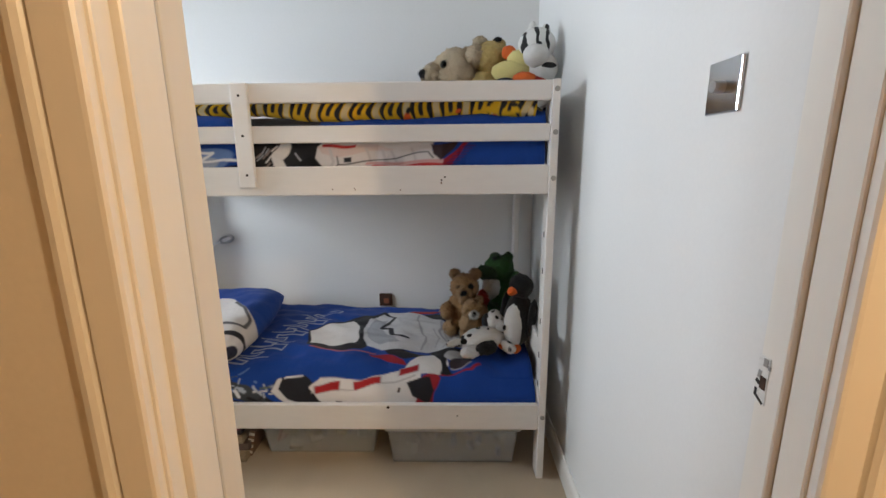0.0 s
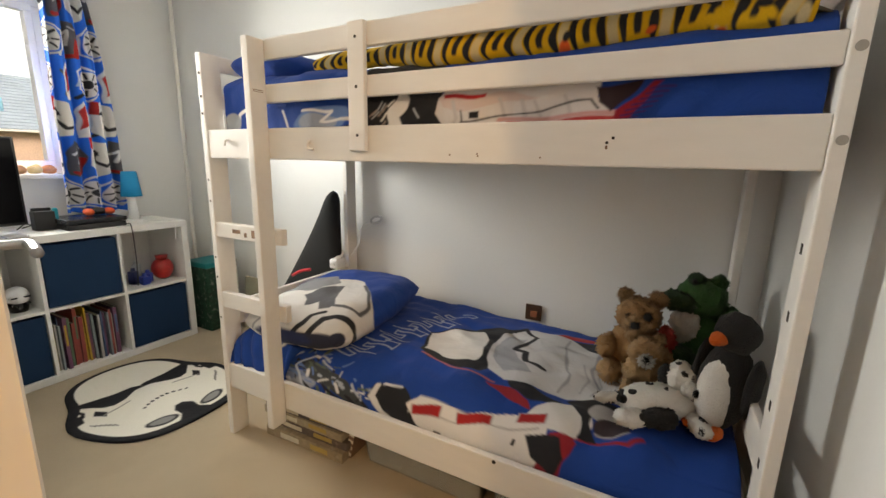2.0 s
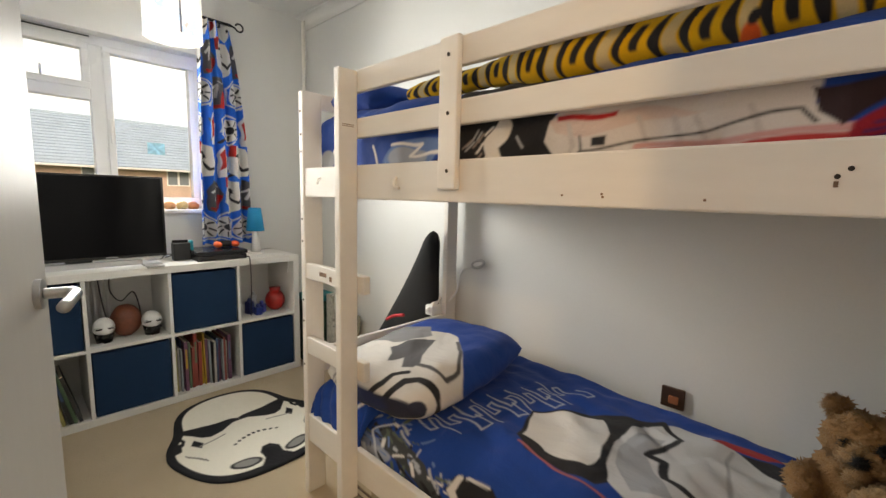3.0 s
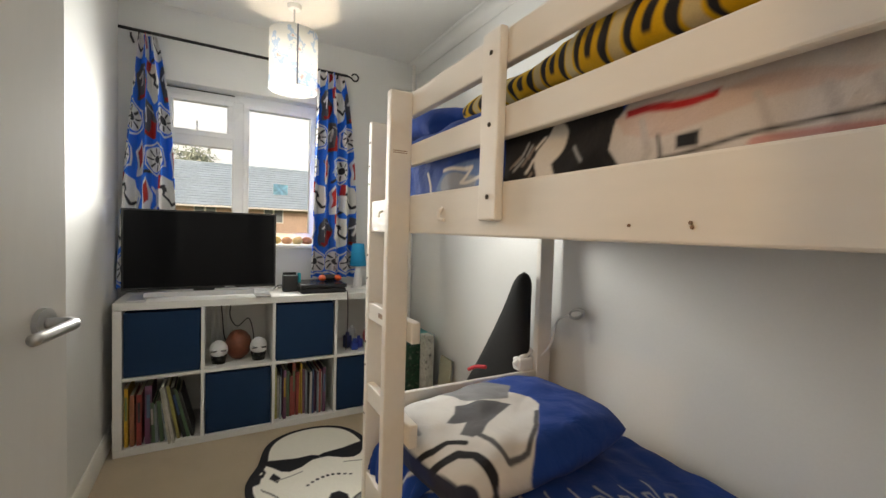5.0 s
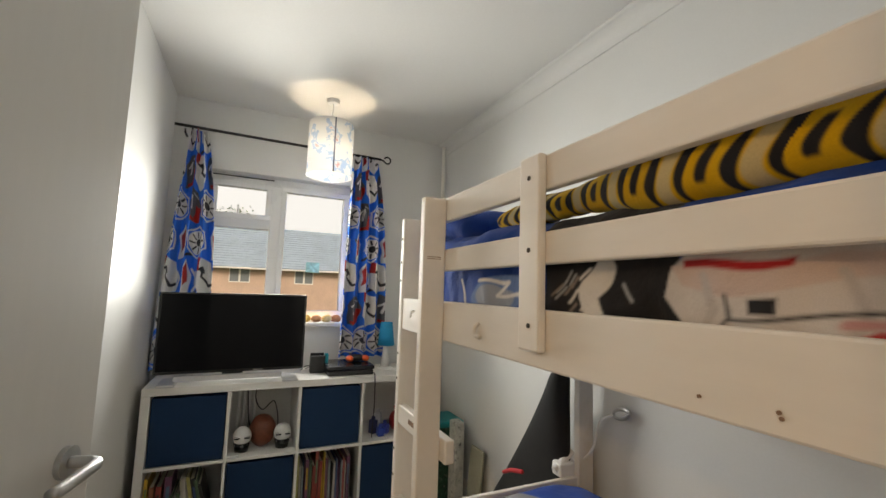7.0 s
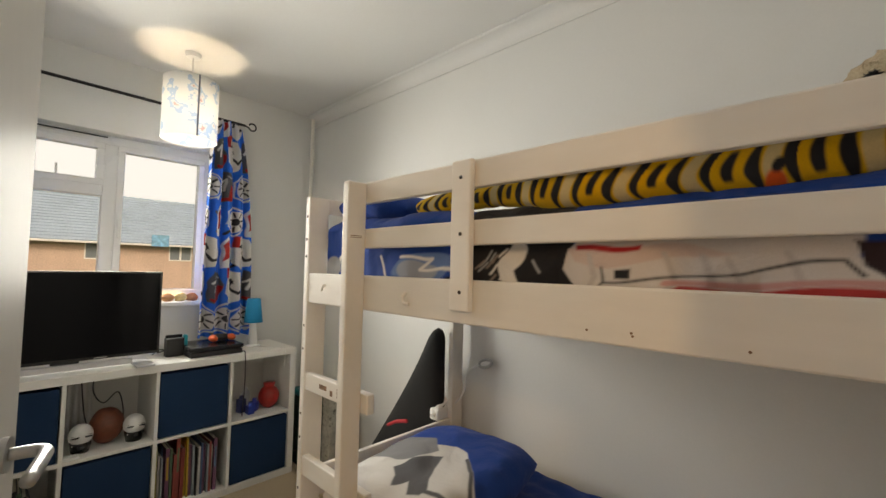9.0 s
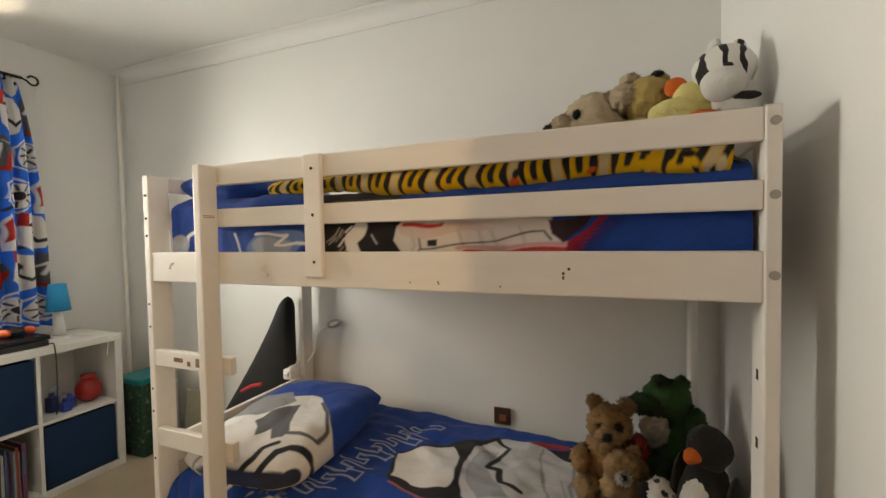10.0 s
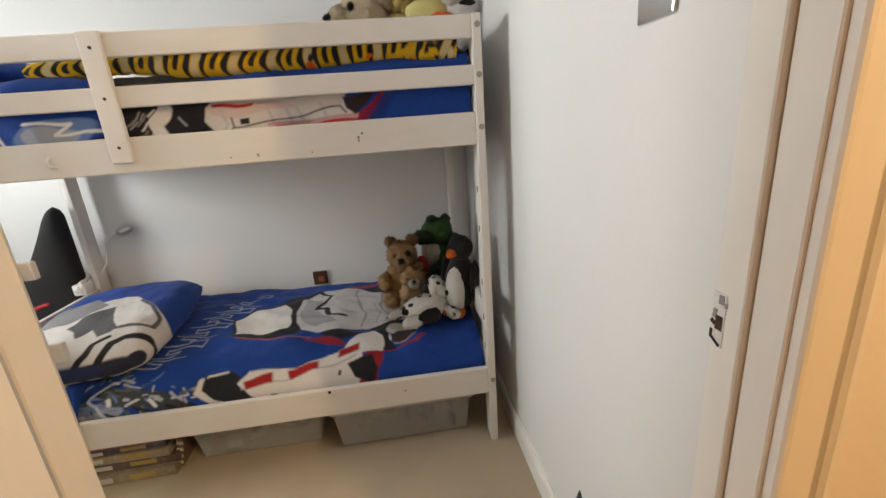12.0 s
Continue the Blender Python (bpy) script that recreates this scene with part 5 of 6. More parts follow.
rb = random.Random(11)
y = CY[2] + 0.006
while y < CY[2] + CW - 0.03:
    w = rb.choice((0.006, 0.008, 0.011, 0.013, 0.017))
    h = rb.uniform(0.24, 0.315)
    book(w, 0.2, h, rb.choice(BOOKM), pose(KX1 - 0.03 - rb.uniform(0, 0.05), y, 0.038, rb.uniform(-1.0, 1.0)), "books in the third compartment")
    y += w + 0.002
y = CY[0] - 0.028
for k, (w, h, c, lean) in enumerate(((0.016, 0.30, 0, 0), (0.018, 0.26, 2, 0), (0.022, 0.26, 1, 0), (0.03, 0.30, 9, 0), (0.02, 0.21, 3, -2), (0.014, 0.20, 4, -3), (0.016, 0.215, 3, -4), (0.016, 0.20, 4, -6), (0.012, 0.29, 5, -7), (0.012, 0.3, 8, -9), (0.014, 0.29, 7, -10), (0.02, 0.28, 11, -12), (0.014, 0.27, 3, -13), (0.014, 0.25, 11, -14))):
    y += w + 0.005 if k else 0.034
    book(w, 0.2, h, BOOKM[c], pose(KX1 - 0.02 + (0.045 if k in (8, 9) else 0.0), y, 0.038 + 0.001, -lean), "books in the first compartment")

# neighbours on the sill
for k, (y, c) in enumerate(((1.36, (0.6, 0.4, 0.12)), (1.43, (0.55, 0.3, 0.15)), (1.50, (0.6, 0.45, 0.2)), (1.56, (0.5, 0.2, 0.08)))):
    bm, _ = ball_bm((0, 0, 0.022), (0.022, 0.035, 0.024))
    for v in bm.verts:
        v.co += Vector((0, 0, 1)) * 0.008 * noise.noise(v.co * 60 + Vector((k, 0, 0)))
        v.co.z = max(0, v.co.z)
    solo("small_plush", bm, mat("sill_plush_%d" % k, c, 0.95, var=0.35, scale=40, grain=200, bump=0.3), "small orange soft toy on the window sill", "soft toy", "soft toys on the sill", smooth=True, m=Matrix.Translation((XL - 0.03, y, WZ0 + 0.004)))
solo("window_sticker", box_bm(-0.0005, 0.0005, -0.045, 0.045, -0.035, 0.035), mat("blue_sticker", (0.3, 0.58, 0.66), 0.5, var=0.3, scale=40, bump=0), "pale blue sticker on the window pane", "sticker", m=Matrix.Translation((FX0 + 0.044, 1.395, 1.42)))

# crate in the corner
crate = thing("toy_bin", (-2.63, 2.20, 0), "green patterned toy bin with a teal rim", "toy bin")
GRN = mat("green_print", (0.01, 0.05, 0.026), 0.7, var=0.8, scale=22, grain=60, dirt=(0.35, 0.37, 0.3), dirt_amount=0.5)
part("side", box_bm(-0.11, 0.11, -0.1, 0.1, 0.0, 0.44, 0.012, 2), GRN, crate)
part("rim", box_bm(-0.116, 0.116, -0.106, 0.106, 0.44, 0.475, 0.008, 2), mat("teal_rim", (0.0, 0.2, 0.22), 0.5), crate, "teal plastic rim")
solo("paper_bag", box_bm(-0.045, 0.045, -0.03, 0.03, 0, 0.50, 0.006, 2), mat("patterned_card", (0.45, 0.44, 0.4), 0.8, var=0.3, scale=20, dirt=(0.04, 0.04, 0.04), dirt_amount=0.9), "narrow card box with black and white print", "box", m=Matrix.Translation((-2.45, 2.22, 0)))
solo("leaning_board", box_bm(-0.07, 0.07, -0.008, 0.008, 0, 0.37, 0.004), mat("khaki_board", (0.33, 0.32, 0.24), 0.8, var=0.15, scale=8), "khaki board leaning on the wall", "board", m=pose(-2.33, 2.27, 0, -5))


# black instrument bag leaning between bed and wall
def gig(u, v):
    z = 1.0 * v
    half = 0.03 + 0.36 * (1 - v) ** 1.15
    cx = -1.458 - half
    a = u * math.tau
    k = 1.0 if v < 0.93 else math.sqrt(max(0, 1 - ((v - 0.93) / 0.07) ** 2)) * 0.97 + 0.03
    return Vector((cx + half * k * math.cos(a), 2.20 + 0.03 * (1 - v) + (0.04 + 0.04 * (1 - v)) * k * math.sin(a), z + 0.002))


bm = grid_bm(48, 70, gig, closed_u=True)
bmesh.ops.holes_fill(bm, edges=[e for e in bm.edges if e.is_boundary])
gb = thing("instrument_bag", (0, 0, 0), "black padded instrument bag standing behind the bed end", "bag")
part("shell", bm, mat("black_canvas", (0.008, 0.008, 0.009), 0.85, var=0.2, grain=300, bump=0.2), gb, smooth=True)
part("red_trim", tube_bm(arc([(-1.50, 2.02, 0.60), (-1.56, 2.01, 0.585), (-1.63, 2.02, 0.55)], 8), 0.008, 8), mat("red_webbing", (0.45, 0.02, 0.03), 0.7), gb, "red trim", smooth=True)

# lamp clipped to the wall with its cable
wl = thing("wall_lamp", (-1.295, YB, 0.845), "small white clip lamp on the wall with a trailing cable", "wall lamp")
loop = [(0.042 * math.cos(a) - 0.004 * math.sin(a), -0.018 - 0.008 * math.cos(a), 0.016 * math.sin(a) + 0.014 * math.cos(a)) for a in [k * math.tau / 32 for k in range(33)]]
part("base", cyl_bm((0.012, 0, 0), (0.012, -0.014, 0), 0.014, seg=20), UPVC, wl)
part("head", tube_bm(loop, 0.0075, 10), STEEL, wl, "grey loop-shaped head", smooth=True)
part("diffuser", ball_bm((0, -0.018, 0), (0.03, 0.006, 0.012), turn=Matrix.Rotation(radians(-18), 4, "Y"))[0], UPVC, wl, smooth=True)
part("cable", tube_bm(arc([(-0.036, -0.024, -0.012), (-0.08, -0.05, -0.05), (-0.10, -0.06, -0.15), (-0.145, -0.09, -0.215), (-0.185, -0.11, -0.215)], 10), 0.0045, 8), UPVC, wl, "white cable", smooth=True)
cl = box_bm(-1.50, -1.445, 2.16, 2.235, 0.575, 0.63, 0.01, 2)
cyl_bm((-1.47, 2.15, 0.60), (-1.47, 2.24, 0.66), 0.014, bm=cl)
solo("lamp_clamp", cl, UPVC, "white plastic lamp clamp gripping the bed end", "clamp")
ws = thing("wall_socket", (-0.39, YB, 0.475), "dark bronze socket plate on the wall above the bed", "wall socket")
part("plate", box_bm(-0.038, 0.038, -0.012, 0, -0.038, 0.038, 0.003), mat("bronze_plate", (0.10, 0.055, 0.035), 0.35, metal=0.5), ws)
part("button", box_bm(-0.012, 0.02, -0.018, -0.012, -0.02, 0.01, 0.002), mat("orange_brown", (0.3, 0.1, 0.04), 0.5), ws)

# ---- soft toys ----
def fur(name, color, var=0.25):
    return mat(name, color, 0.95, var=var, scale=18, grain=260, bump=0.4, dist=0.006, sheen=0.08)


def spotted(name, base, spot, scale, cut):
    m = MATS[name] = bpy.data.materials.new(name)
    t, n, l, b = nodes_of(m)
    c = n.new("ShaderNodeTexCoord")
    v = n.new("ShaderNodeTexVoronoi")
    v.inputs["Scale"].default_value = scale
    l.new(c.outputs["Object"], v.inputs["Vector"])
    r = n.new("ShaderNodeValToRGB")
    r.color_ramp.elements[0].position, r.color_ramp.elements[0].color = cut, (*spot, 1)
    r.color_ramp.elements[1].position, r.color_ramp.elements[1].color = cut + 0.03, (*base, 1)
    l.new(v.outputs["Distance"], r.inputs["Fac"])
    l.new(r.outputs["Color"], b.inputs["Base Color"])
    b.inputs["Roughness"].default_value, b.inputs["Sheen Weight"].default_value = 0.95, 0.05
    no = n.new("ShaderNodeTexNoise")
    no.inputs["Scale"].default_value = 260
    l.new(c.outputs["Object"], no.inputs["Vector"])
    bp = n.new("ShaderNodeBump")
    bp.inputs["Distance"].default_value = 0.004
    l.new(no.outputs["Fac"], bp.inputs["Height"])
    l.new(bp.outputs["Normal"], b.inputs["Normal"])
    return m


def striped(name, base, stripe, scale):
    m = MATS[name] = bpy.data.materials.new(name)
    t, n, l, b = nodes_of(m)
    c = n.new("ShaderNodeTexCoord")
    w = n.new("ShaderNodeTexWave")
    w.inputs["Scale"].default_value, w.inputs["Distortion"].default_value, w.inputs["Detail"].default_value, w.inputs["Detail Scale"].default_value = scale, 5, 2, 1.5
    l.new(c.outputs["Object"], w.inputs["Vector"])
    r = n.new("ShaderNodeValToRGB")
    r.color_ramp.elements[0].position, r.color_ramp.elements[0].color = 0.2, (*stripe, 1)
    r.color_ramp.elements[1].position, r.color_ramp.elements[1].color = 0.28, (*base, 1)
    l.new(w.outputs["Fac"], r.inputs["Fac"])
    l.new(r.outputs["Color"], b.inputs["Base Color"])
    b.inputs["Roughness"].default_value, b.inputs["Sheen Weight"].default_value = 0.95, 0.05
    return m


def toy(name, label, m, mats, blobs, shag=0.006):
    """A stuffed animal as one soft mesh; blobs: centre, radii, material."""
    bm = bmesh.new()
    for c, r, k in blobs:
        n0 = len(bm.faces)
        ball_bm(c, r, bm, 32, 20)
        bm.faces.ensure_lookup_table()
        for f in bm.faces[n0:]:
            f.material_index = k
    bm.normal_update()
    for v in bm.verts:
        v.co += v.normal * (0.9 * shag * noise.noise(v.co * 38) + 0.6 * shag * noise.noise(v.co * 110))
    if shag > 0.0045:
        r = random.Random(len(blobs))
        bm.normal_update()
        for v in bmesh.ops.poke(bm, faces=bm.faces[:])["verts"]:
            side = Vector((r.uniform(-1, 1), r.uniform(-1, 1), r.uniform(-1.3, 0.5)))
            v.co += (v.normal * r.uniform(0.2, 1.1) + 0.5 * side) * shag
    return solo(name, bm, mats, label, "soft toy", "soft toys on the bunk bed", smooth=True, m=m)


BROWN, LBROWN, GREEN, DGREEN = fur("brown_fur", (0.34, 0.19, 0.08)), fur("tan_fur", (0.4, 0.25, 0.12)), fur("green_fur", (0.03, 0.10, 0.025), 0.4), fur("dark_green_fur", (0.015, 0.05, 0.015), 0.4)
BLACKF, WHITEF, ORANGEF = fur("black_fur", (0.008, 0.008, 0.009)), fur("white_fur", (0.68, 0.67, 0.64), 0.1), fur("orange_felt", (0.7, 0.13, 0.015), 0.1)
BEIGEF, YELLOWF, PALEYEL, REDF = fur("beige_fur", (0.5, 0.4, 0.27)), fur("straw_fur", (0.5, 0.37, 0.13)), fur("pale_yellow_felt", (0.7, 0.62, 0.25), 0.08), fur("red_felt", (0.4, 0.03, 0.02))
DALM = spotted("spotted_fur", (0.7, 0.69, 0.66), (0.012, 0.012, 0.012), 22, 0.3)
ZEB = striped("zebra_fur", (0.66, 0.65, 0.62), (0.015, 0.015, 0.015), 7)
B = 0.46
toy("teddy_bear", "shaggy brown teddy bear sitting on the lower bunk", pose(0.065, 1.97, B, 0, 0, -8), [BROWN, LBROWN, BLACKF, REDF],
    [((0, 0, 0.085), (0.085, 0.075, 0.095), 0), ((0.0, -0.02, 0.215), (0.065, 0.06, 0.06), 0), ((0.01, -0.075, 0.2), (0.032, 0.03, 0.026), 1), ((0.01, -0.105, 0.208), (0.01, 0.008, 0.008), 2), ((-0.05, 0, 0.272), (0.022, 0.014, 0.022), 0), ((0.05, 0, 0.272), (0.022, 0.014, 0.022), 0),
     ((-0.08, -0.05, 0.10), (0.03, 0.05, 0.035), 0), ((0.08, -0.05, 0.10), (0.03, 0.05, 0.035), 0), ((-0.055, -0.09, 0.03), (0.035, 0.055, 0.032), 1), ((0.06, -0.09, 0.03), (0.035, 0.055, 0.032), 1), ((0.09, -0.02, 0.15), (0.02, 0.03, 0.05), 3), ((-0.025, -0.07, 0.225), (0.006, 0.005, 0.006), 2), ((0.035, -0.07, 0.228), (0.006, 0.005, 0.006), 2)], 0.012)
toy("small_bear", "small tan curly bear in front of the teddy", pose(0.095, 1.86, B, 0, 0, 5), [LBROWN, WHITEF, BLACKF],
    [((0, 0, 0.06), (0.055, 0.05, 0.06), 0), ((0, -0.02, 0.14), (0.048, 0.045, 0.042), 0), ((0, -0.062, 0.13), (0.02, 0.018, 0.015), 1), ((0, -0.08, 0.135), (0.006, 0.005, 0.005), 2), ((-0.036, 0, 0.175), (0.015, 0.01, 0.015), 0), ((0.036, 0, 0.175), (0.015, 0.01, 0.015), 0), ((-0.035, -0.055, 0.02), (0.024, 0.04, 0.022), 0), ((0.035, -0.055, 0.02), (0.024, 0.04, 0.022), 0)], 0.011)
toy("green_crocodile", "green crocodile soft toy propped in the corner", pose(0.245, 2.10, B, 0, 0, 0), [GREEN, DGREEN, WHITEF, BLACKF],
    [((0.02, 0, 0.13), (0.085, 0.075, 0.14), 0), ((0.0, -0.02, 0.27), (0.075, 0.07, 0.065), 0), ((-0.065, -0.06, 0.262), (0.06, 0.045, 0.03), 1), ((-0.02, -0.035, 0.33), (0.024, 0.024, 0.022), 1), ((0.045, -0.02, 0.33), (0.024, 0.024, 0.022), 0), ((-0.04, -0.055, 0.18), (0.045, 0.03, 0.06), 2), ((-0.03, -0.058, 0.335), (0.006, 0.005, 0.006), 3), ((0.08, -0.06, 0.2), (0.03, 0.045, 0.06), 0), ((-0.05, -0.09, 0.06), (0.05, 0.07, 0.05), 1)], 0.009)
toy("spotted_dog", "white dog soft toy with black spots lying down", pose(0.14, 1.72, B, 0, 0, 25), [DALM, BLACKF, WHITEF],
    [((0, 0, 0.045), (0.11, 0.055, 0.05), 0), ((0.07, 0.02, 0.11), (0.045, 0.042, 0.045), 0), ((0.075, -0.025, 0.10), (0.025, 0.03, 0.02), 2), ((0.075, -0.055, 0.105), (0.01, 0.007, 0.008), 1), ((0.03, 0.03, 0.105), (0.014, 0.02, 0.04), 1), ((0.115, 0.02, 0.105), (0.014, 0.02, 0.04), 1), ((-0.09, -0.05, 0.022), (0.045, 0.03, 0.024), 0), ((0.08, -0.075, 0.022), (0.024, 0.05, 0.022), 0), ((-0.02, -0.06, 0.03), (0.05, 0.03, 0.028), 1), ((-0.13, 0.0, 0.05), (0.05, 0.014, 0.014), 0)], 0.005)
toy("penguin", "black and white penguin soft toy with an orange beak", pose(0.285, 1.745, B, 0, 4, -35) @ Matrix.Diagonal((1.1, 1.1, 1.25, 1)), [BLACKF, WHITEF, ORANGEF],
    [((0, 0, 0.10), (0.058, 0.058, 0.105), 0), ((0, -0.02, 0.09), (0.044, 0.048, 0.09), 1), ((0, 0, 0.225), (0.048, 0.046, 0.045), 0), ((-0.012, -0.046, 0.215), (0.018, 0.028, 0.014), 2), ((-0.06, 0, 0.12), (0.014, 0.03, 0.07), 0), ((0.06, 0, 0.12), (0.014, 0.03, 0.07), 0), ((-0.025, -0.05, 0.012), (0.022, 0.035, 0.012), 2), ((0.025, -0.05, 0.012), (0.022, 0.035, 0.012), 2)], 0.004)
T = 1.47
toy("beige_bear", "large beige bear soft toy lying on the upper bunk", pose(0.0, 2.0, T - 0.025, 0, 0, 0), [BEIGEF, BLACKF],
    [((0.02, 0, 0.2), (0.105, 0.10, 0.12), 0), ((0.06, 0.02, 0.09), (0.13, 0.12, 0.10), 0), ((-0.075, -0.03, 0.205), (0.055, 0.055, 0.048), 0), ((-0.118, -0.055, 0.205), (0.02, 0.018, 0.016), 1), ((0.075, 0.02, 0.3), (0.035, 0.025, 0.032), 0), ((0.01, 0.075, 0.29), (0.03, 0.025, 0.03), 0), ((-0.03, -0.085, 0.235), (0.009, 0.007, 0.009), 1), ((-0.11, -0.08, 0.05), (0.07, 0.06, 0.045), 0)], 0.009)
toy("straw_bear", "straw yellow soft toy beside the beige bear", pose(0.155, 1.97, T, 0, 0, 0), [YELLOWF, BEIGEF, BLACKF],
    [((0, 0, 0.1), (0.085, 0.08, 0.10), 0), ((0.02, -0.01, 0.245), (0.075, 0.07, 0.065), 0), ((-0.045, -0.025, 0.25), (0.045, 0.05, 0.045), 1), ((-0.025, 0.0, 0.31), (0.03, 0.025, 0.022), 1), ((0.055, 0.0, 0.305), (0.028, 0.022, 0.02), 0), ((0.05, -0.02, 0.318), (0.015, 0.012, 0.006), 2)], 0.007)
toy("toucan", "pale yellow toucan soft toy with an orange beak", pose(0.275, 1.88, T - 0.02, 0, 0, 0), [PALEYEL, ORANGEF, REDF, BLACKF],
    [((0, 0, 0.09), (0.08, 0.06, 0.10), 2), ((-0.02, -0.02, 0.19), (0.085, 0.03, 0.045), 0), ((0.02, -0.01, 0.235), (0.06, 0.035, 0.045), 0), ((-0.03, 0.0, 0.27), (0.03, 0.018, 0.028), 1), ((0.03, -0.05, 0.155), (0.05, 0.03, 0.028), 1), ((-0.05, -0.05, 0.14), (0.04, 0.025, 0.022), 3), ((0.09, -0.03, 0.15), (0.05, 0.04, 0.03), 2)], 0.003)
toy("zebra", "black and white striped zebra soft toy on the upper bunk", pose(0.345, 1.85, T - 0.045, 0, 0, 0), [ZEB, WHITEF, BLACKF],
    [((0.03, 0.05, 0.12), (0.07, 0.09, 0.13), 0), ((0.01, 0, 0.315), (0.075, 0.07, 0.065), 0), ((0.0, -0.045, 0.265), (0.052, 0.05, 0.045), 1), ((0.04, 0.0, 0.225), (0.06, 0.06, 0.06), 1), ((-0.005, 0.02, 0.375), (0.02, 0.016, 0.035), 1), ((0.05, 0.02, 0.365), (0.02, 0.016, 0.035), 0), ((0.005, -0.07, 0.30), (0.012, 0.008, 0.01), 2), ((0.05, -0.055, 0.225), (0.03, 0.012, 0.012), 2)], 0.003)

# ---- under the bed ----
PLASTIC = clear_mat("cloudy_plastic", (0.9, 0.92, 0.91), 0.22, transmission=0.74, ior=1.25)


def open_box_bm(lx, ly, h, taper, t=0.004):
    bm = bmesh.new()
    def ring(k, z, inset):
        a, b = lx / 2 * k - inset, ly / 2 * k - inset
        return [bm.verts.new(p) for p in ((-a, -b, z), (a, -b, z), (a, b, z), (-a, b, z))]
    r = [ring(taper, 0, 0), ring(1, h, 0), ring(1, h, t), ring(taper, t, t)]
    for a, b in zip(r, r[1:]):
        for k in range(4):
            bm.faces.new((a[k], a[(k + 1) % 4], b[(k + 1) % 4], b[k]))
    bm.faces.new(r[0][::-1])
    bm.faces.new(r[3])
    return bm


LIDM = mat("grey_lid_plastic", (0.42, 0.43, 0.42), 0.4, var=0.06)
for x, y, lx, ly, h, lid in ((0.0, 1.75, 0.55, 0.40, 0.175, True), (-0.585, 1.80, 0.50, 0.38, 0.13, False)):
    bx = thing("plastic_storage_box", (x, y, 0), "cloudy clear plastic storage box full of toys under the bed", "storage box", "boxes under the bed")
    part("tub", open_box_bm(lx, ly, h, 0.93), PLASTIC, bx)
    if lid:
        part("lid", box_bm(-lx / 2 - 0.012, lx / 2 + 0.012, -ly / 2 - 0.012, ly / 2 + 0.012, h - 0.012, h + 0.016, 0.008, 2), LIDM, bx)
    rr_ = random.Random(int(lx * 100))
    pal = [mat("brick_toy_%d" % k, c, 0.4, bump=0) for k, c in enumerate(((0.4, 0.05, 0.04), (0.45, 0.36, 0.1), (0.1, 0.14, 0.1), (0.3, 0.3, 0.3), (0.06, 0.1, 0.25), (0.45, 0.4, 0.33), (0.12, 0.07, 0.05)))]
    for k in range(95):
        s = rr_.uniform(0.012, 0.03)
        px, py, pz = rr_.uniform(-lx * 0.43, lx * 0.43), rr_.uniform(-ly * 0.44, ly * 0.36), 0.02 + rr_.uniform(0, h * 0.7)
        b_ = box_bm(-s, s, -s * 0.6, s * 0.6, -s * 0.4, s * 0.4, 0.002)
        b_.transform(pose(px, py, pz, rr_.uniform(0, 90), rr_.uniform(0, 90), rr_.uniform(0, 90)))
        part("toy_brick", b_, pal[(k % 4) + 3 if lid else rr_.randrange(7)], bx)

ru = random.Random(5)
z = 0.0
for k in range(5):
    w, d, h = ru.uniform(0.36, 0.44), ru.uniform(0.26, 0.32), ru.uniform(0.022, 0.05)
    gm = thing("game_box", pose(-1.12 + ru.uniform(-0.015, 0.015), 1.70, z, 0, 0, ru.uniform(-3, 3)), "flat cardboard game box in the stack under the bed", "game box", "stack of game boxes")
    part("tray", box_bm(-w / 2, w / 2, -d / 2, d / 2, 0, h, 0.002), mat("game_card_%d" % k, ((0.3, 0.24, 0.16), (0.12, 0.09, 0.08), (0.35, 0.3, 0.22), (0.1, 0.08, 0.09), (0.3, 0.12, 0.14))[k], 0.6, var=0.3, scale=20, dirt=(0.5, 0.46, 0.4), dirt_amount=0.5), gm)
    part("print_bar", box_bm(-w * 0.3, -w * 0.05, -d / 2 - 0.0008, -d / 2, h * 0.25, h * 0.75), PAPER, gm)
    part("print_bar", box_bm(w * 0.1, w * 0.32, -d / 2 - 0.0008, -d / 2, h * 0.3, h * 0.8), mat("print_gold", (0.45, 0.33, 0.1), 0.6), gm)
    z += h + 0.001
st = thing("striped_book", pose(-0.905, 1.60, 0, 0, 12, 0), "book with a striped spine leaning beside the boxes", "book")
part("cover", box_bm(-0.012, 0.012, -0.005, 0.2, 0, 0.13, 0.002), mat("book_brown", (0.2, 0.12, 0.08), 0.5), st)
for k in range(4):
    part("stripe", box_bm(-0.0125, 0.0125, -0.006, -0.0045, 0.015 + 0.03 * k, 0.028 + 0.03 * k), PAPER, st)

# ---- outside ----
GZ = -2.75
bm = box_bm(-2000, 60, -2000, 2000, GZ - 0.5, GZ)
struct("ground", bm, mat("wet_grass_ground", (0.09, 0.12, 0.05), 0.9, var=0.3, scale=0.3, grain=6, bump=0.2, dist=0.05), "grass and paths outside the house", "ground")
house = thing("terraced_house", (-30, 4, GZ), "brick terraced house with grey tiled roof across the green", "house")
BRICK = mat("pale_brick", (0.6, 0.45, 0.37), 0.85, var=0.2, scale=0.8, grain=14, bump=0.2, dist=0.01)
TILEM = mat("grey_roof_tile", (0.33, 0.42, 0.53), 0.7, var=0.15, scale=1, grain=10, rand=0.12)
EZ, RZ = 5.25, 8.15
part("wall", box_bm(-7, 0, -24, 26, 0, EZ), BRICK, house)
bm = bmesh.new()
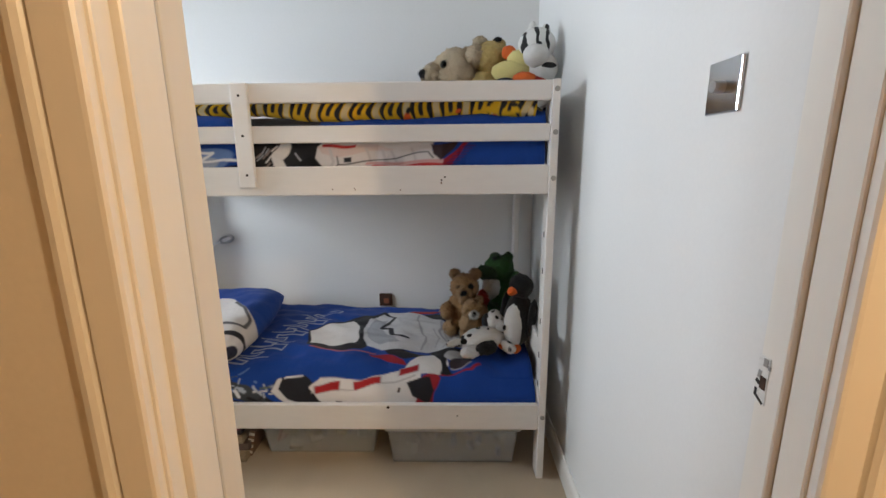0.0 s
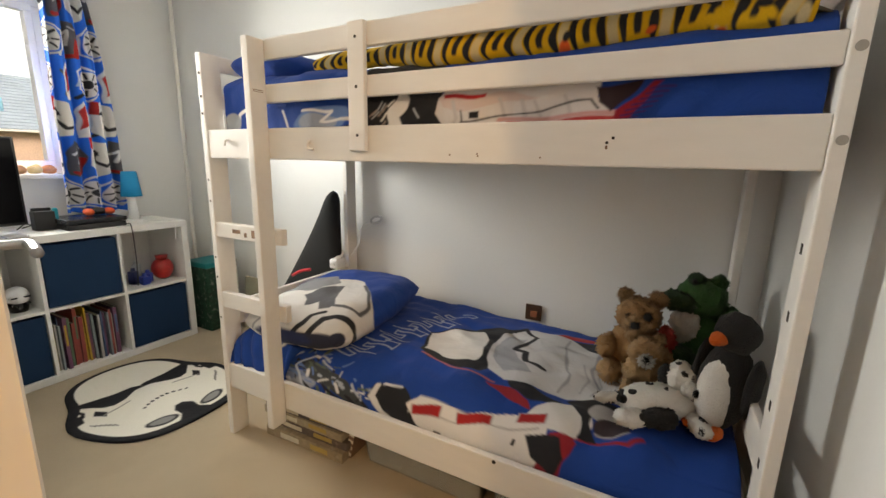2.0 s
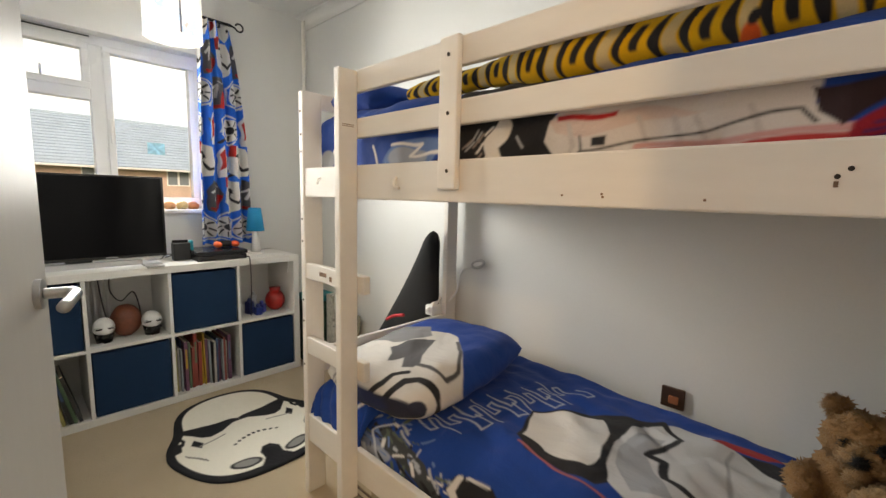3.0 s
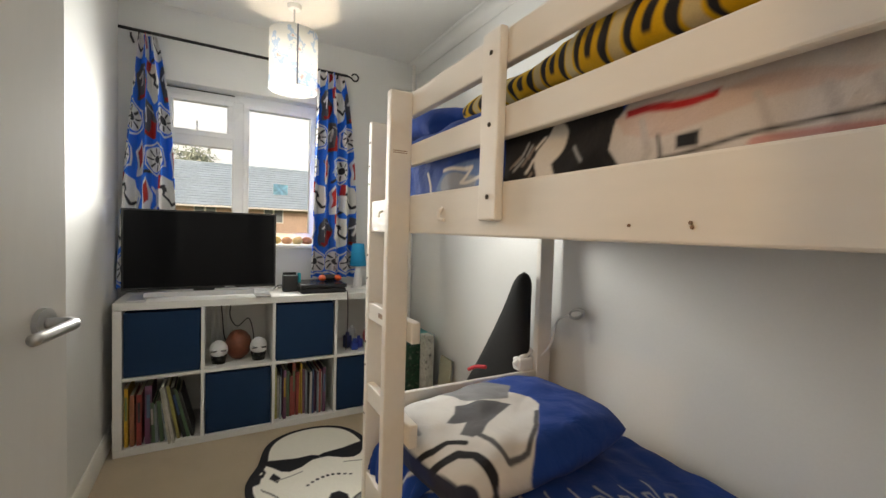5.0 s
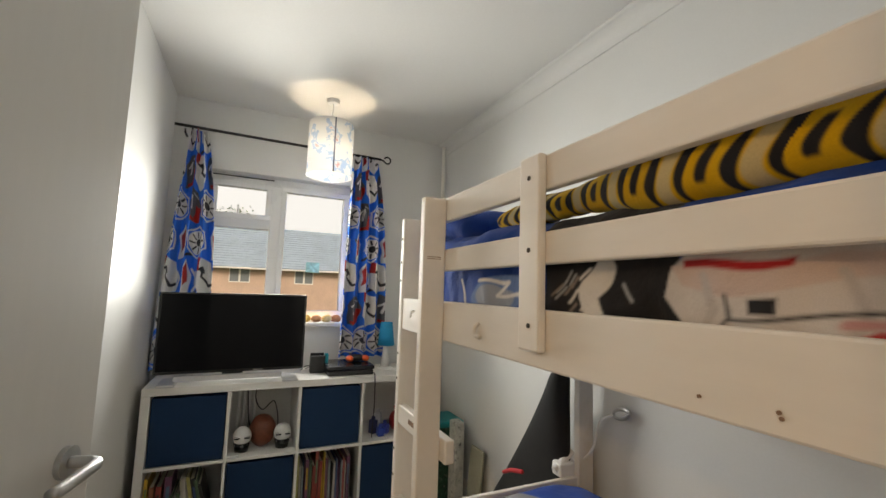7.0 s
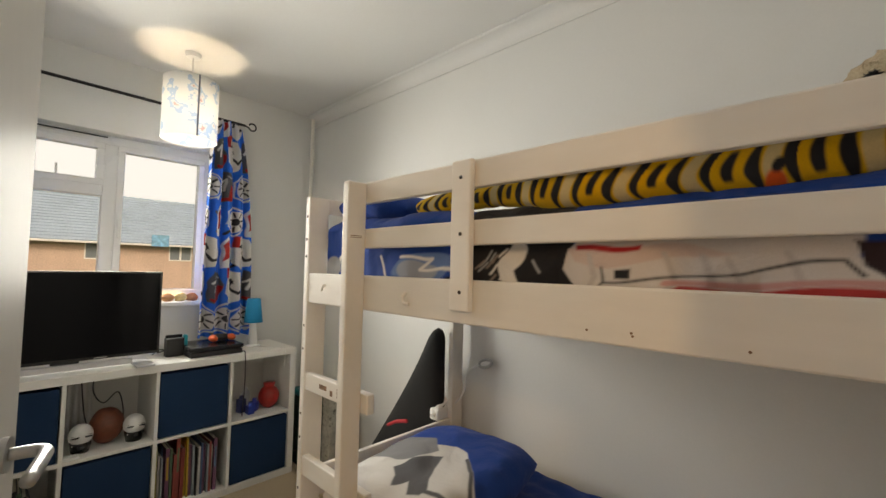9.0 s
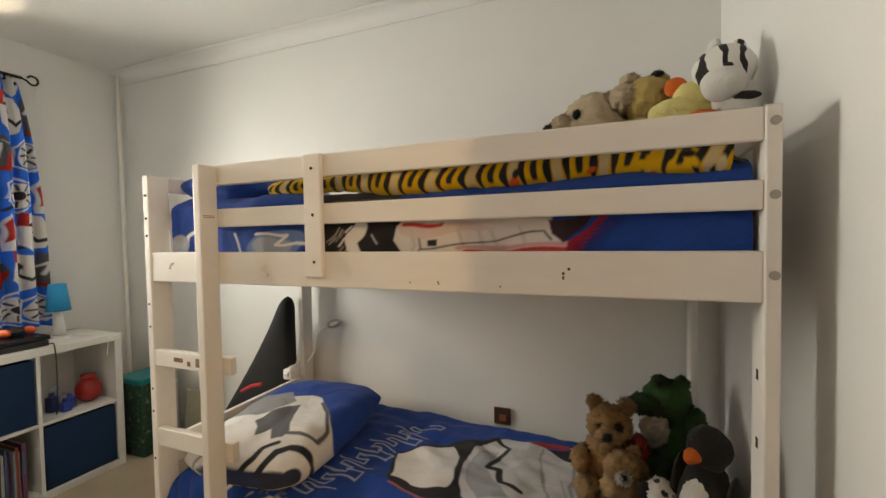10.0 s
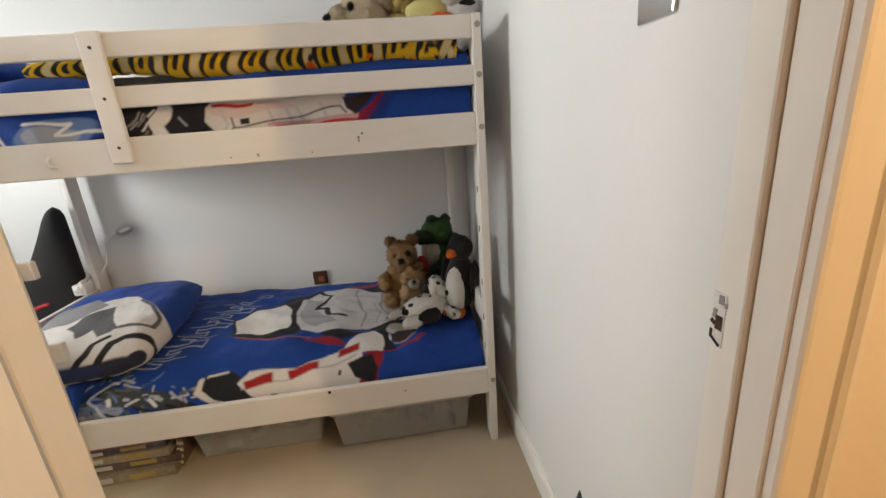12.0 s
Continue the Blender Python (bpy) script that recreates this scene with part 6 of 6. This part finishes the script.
prof = [(0.35, EZ - 0.1), (-3.5, RZ), (-7.35, EZ - 0.1), (-7.35, EZ - 0.2), (-3.5, RZ - 0.12), (0.35, EZ - 0.2)]
ra, rb_ = [[bm.verts.new((x, y, z)) for x, z in prof] for y in (-24.3, 26.3)]
for k in range(6):
    bm.faces.new((ra[k], ra[(k + 1) % 6], rb_[(k + 1) % 6], rb_[k]))
bm.faces.new(ra)
bm.faces.new(rb_[::-1])
roof = part("roof", bm, TILEM, house)
n_ = 17
slope = Vector((-3.85, 0, RZ - EZ + 0.1))
up_ = Vector((RZ - EZ + 0.1, 0, 3.85)).normalized()
course = bmesh.new()
for k in range(n_):
    a = Vector((0.36, 0, EZ - 0.1)) + slope * (k / n_)
    b2 = Vector((0.36, 0, EZ - 0.1)) + slope * ((k + 1) / n_)
    q = [a + up_ * 0.05, b2 + up_ * 0.012, b2 + up_ * 0.0, a]
    v0, v1 = [[course.verts.new(p + Vector((0, y, 0))) for p in q] for y in (-24.3, 26.3)]
    for i in range(4):
        course.faces.new((v0[i], v0[(i + 1) % 4], v1[(i + 1) % 4], v1[i]))
part("tile_courses", course, TILEM, house)
part("gutter", box_bm(0.33, 0.46, -24.3, 26.3, EZ - 0.24, EZ - 0.12, 0.02), UPVC, house)
part("ridge", cyl_bm((-3.5, -24.3, RZ), (-3.5, 26.3, RZ), 0.13, seg=10), TILEM, house)
DARKGLASS = mat("dark_window_glass", (0.22, 0.25, 0.28), 0.1, bump=0)
for row, z0 in enumerate((4.15, 1.2)):
    for k in range(-5, 6):
        y = 0.35 + 3.98 * k
        w = part("window", box_bm(0.0, 0.03, y - 0.62, y + 0.62, z0, z0 + 0.95), UPVC, house)
        for s in (-1, 1):
            part("pane", box_bm(0.03, 0.034, y + s * 0.31 - 0.25, y + s * 0.31 + 0.25, z0 + 0.07, z0 + 0.88), DARKGLASS, w)


def leafy_tree(x, y, h, seed):
    """A tapered trunk, limbs and a loose crown of many small leaf clumps."""
    r = random.Random(seed)
    tree = thing("tree", (x, y, GZ), "pale green leafy tree behind the houses", "tree", "trees behind the houses")
    part("trunk", cyl_bm((0, 0, 0), (0, 0, h * 0.45), h * 0.022, h * 0.012, 10), mat("grey_bark", (0.16, 0.14, 0.12), 0.9, var=0.3), tree)
    limbs, crown = bmesh.new(), bmesh.new()
    for k in range(16):
        a, lift = r.uniform(0, math.tau), r.uniform(0.1, 0.5)
        tip = Vector((h * 0.2 * math.cos(a), h * 0.2 * math.sin(a), h * (0.5 + lift)))
        cyl_bm((0, 0, h * (0.35 + 0.1 * r.random())), tip, h * 0.008, h * 0.002, 6, limbs)
        for _ in range(330):
            c = tip + Vector((r.gauss(0, 0.06), r.gauss(0, 0.06), r.gauss(0, 0.055))) * h
            d, e = (Vector((r.uniform(-1, 1), r.uniform(-1, 1), r.uniform(-1, 1))) * 0.13 for _ in range(2))
            crown.faces.new([crown.verts.new(p) for p in (c - d, c + e, c + d, c - e)])
    part("limbs", limbs, mat("grey_bark", (0.16, 0.14, 0.12)), tree)
    part("crown", crown, mat("pale_leaf", (0.5, 0.55, 0.46), 0.8, var=0.25, scale=0.6, grain=4, bump=0), tree)


BACK = MATS["cloud"] = bpy.data.materials.new("overcast_cloud")
t, n, l, b = nodes_of(BACK)
b.inputs["Base Color"].default_value = (0, 0, 0, 1)
b.inputs["Emission Color"].default_value, b.inputs["Emission Strength"].default_value = (0.93, 0.96, 1.0, 1), 1.35
struct("backdrop", box_bm(-161, -160, -160, 160, GZ, 110), BACK, "plain white overcast sky", "sky")
leafy_tree(-46, -2.5, 10.6, 1)
leafy_tree(-49, -7.0, 11.0, 2)
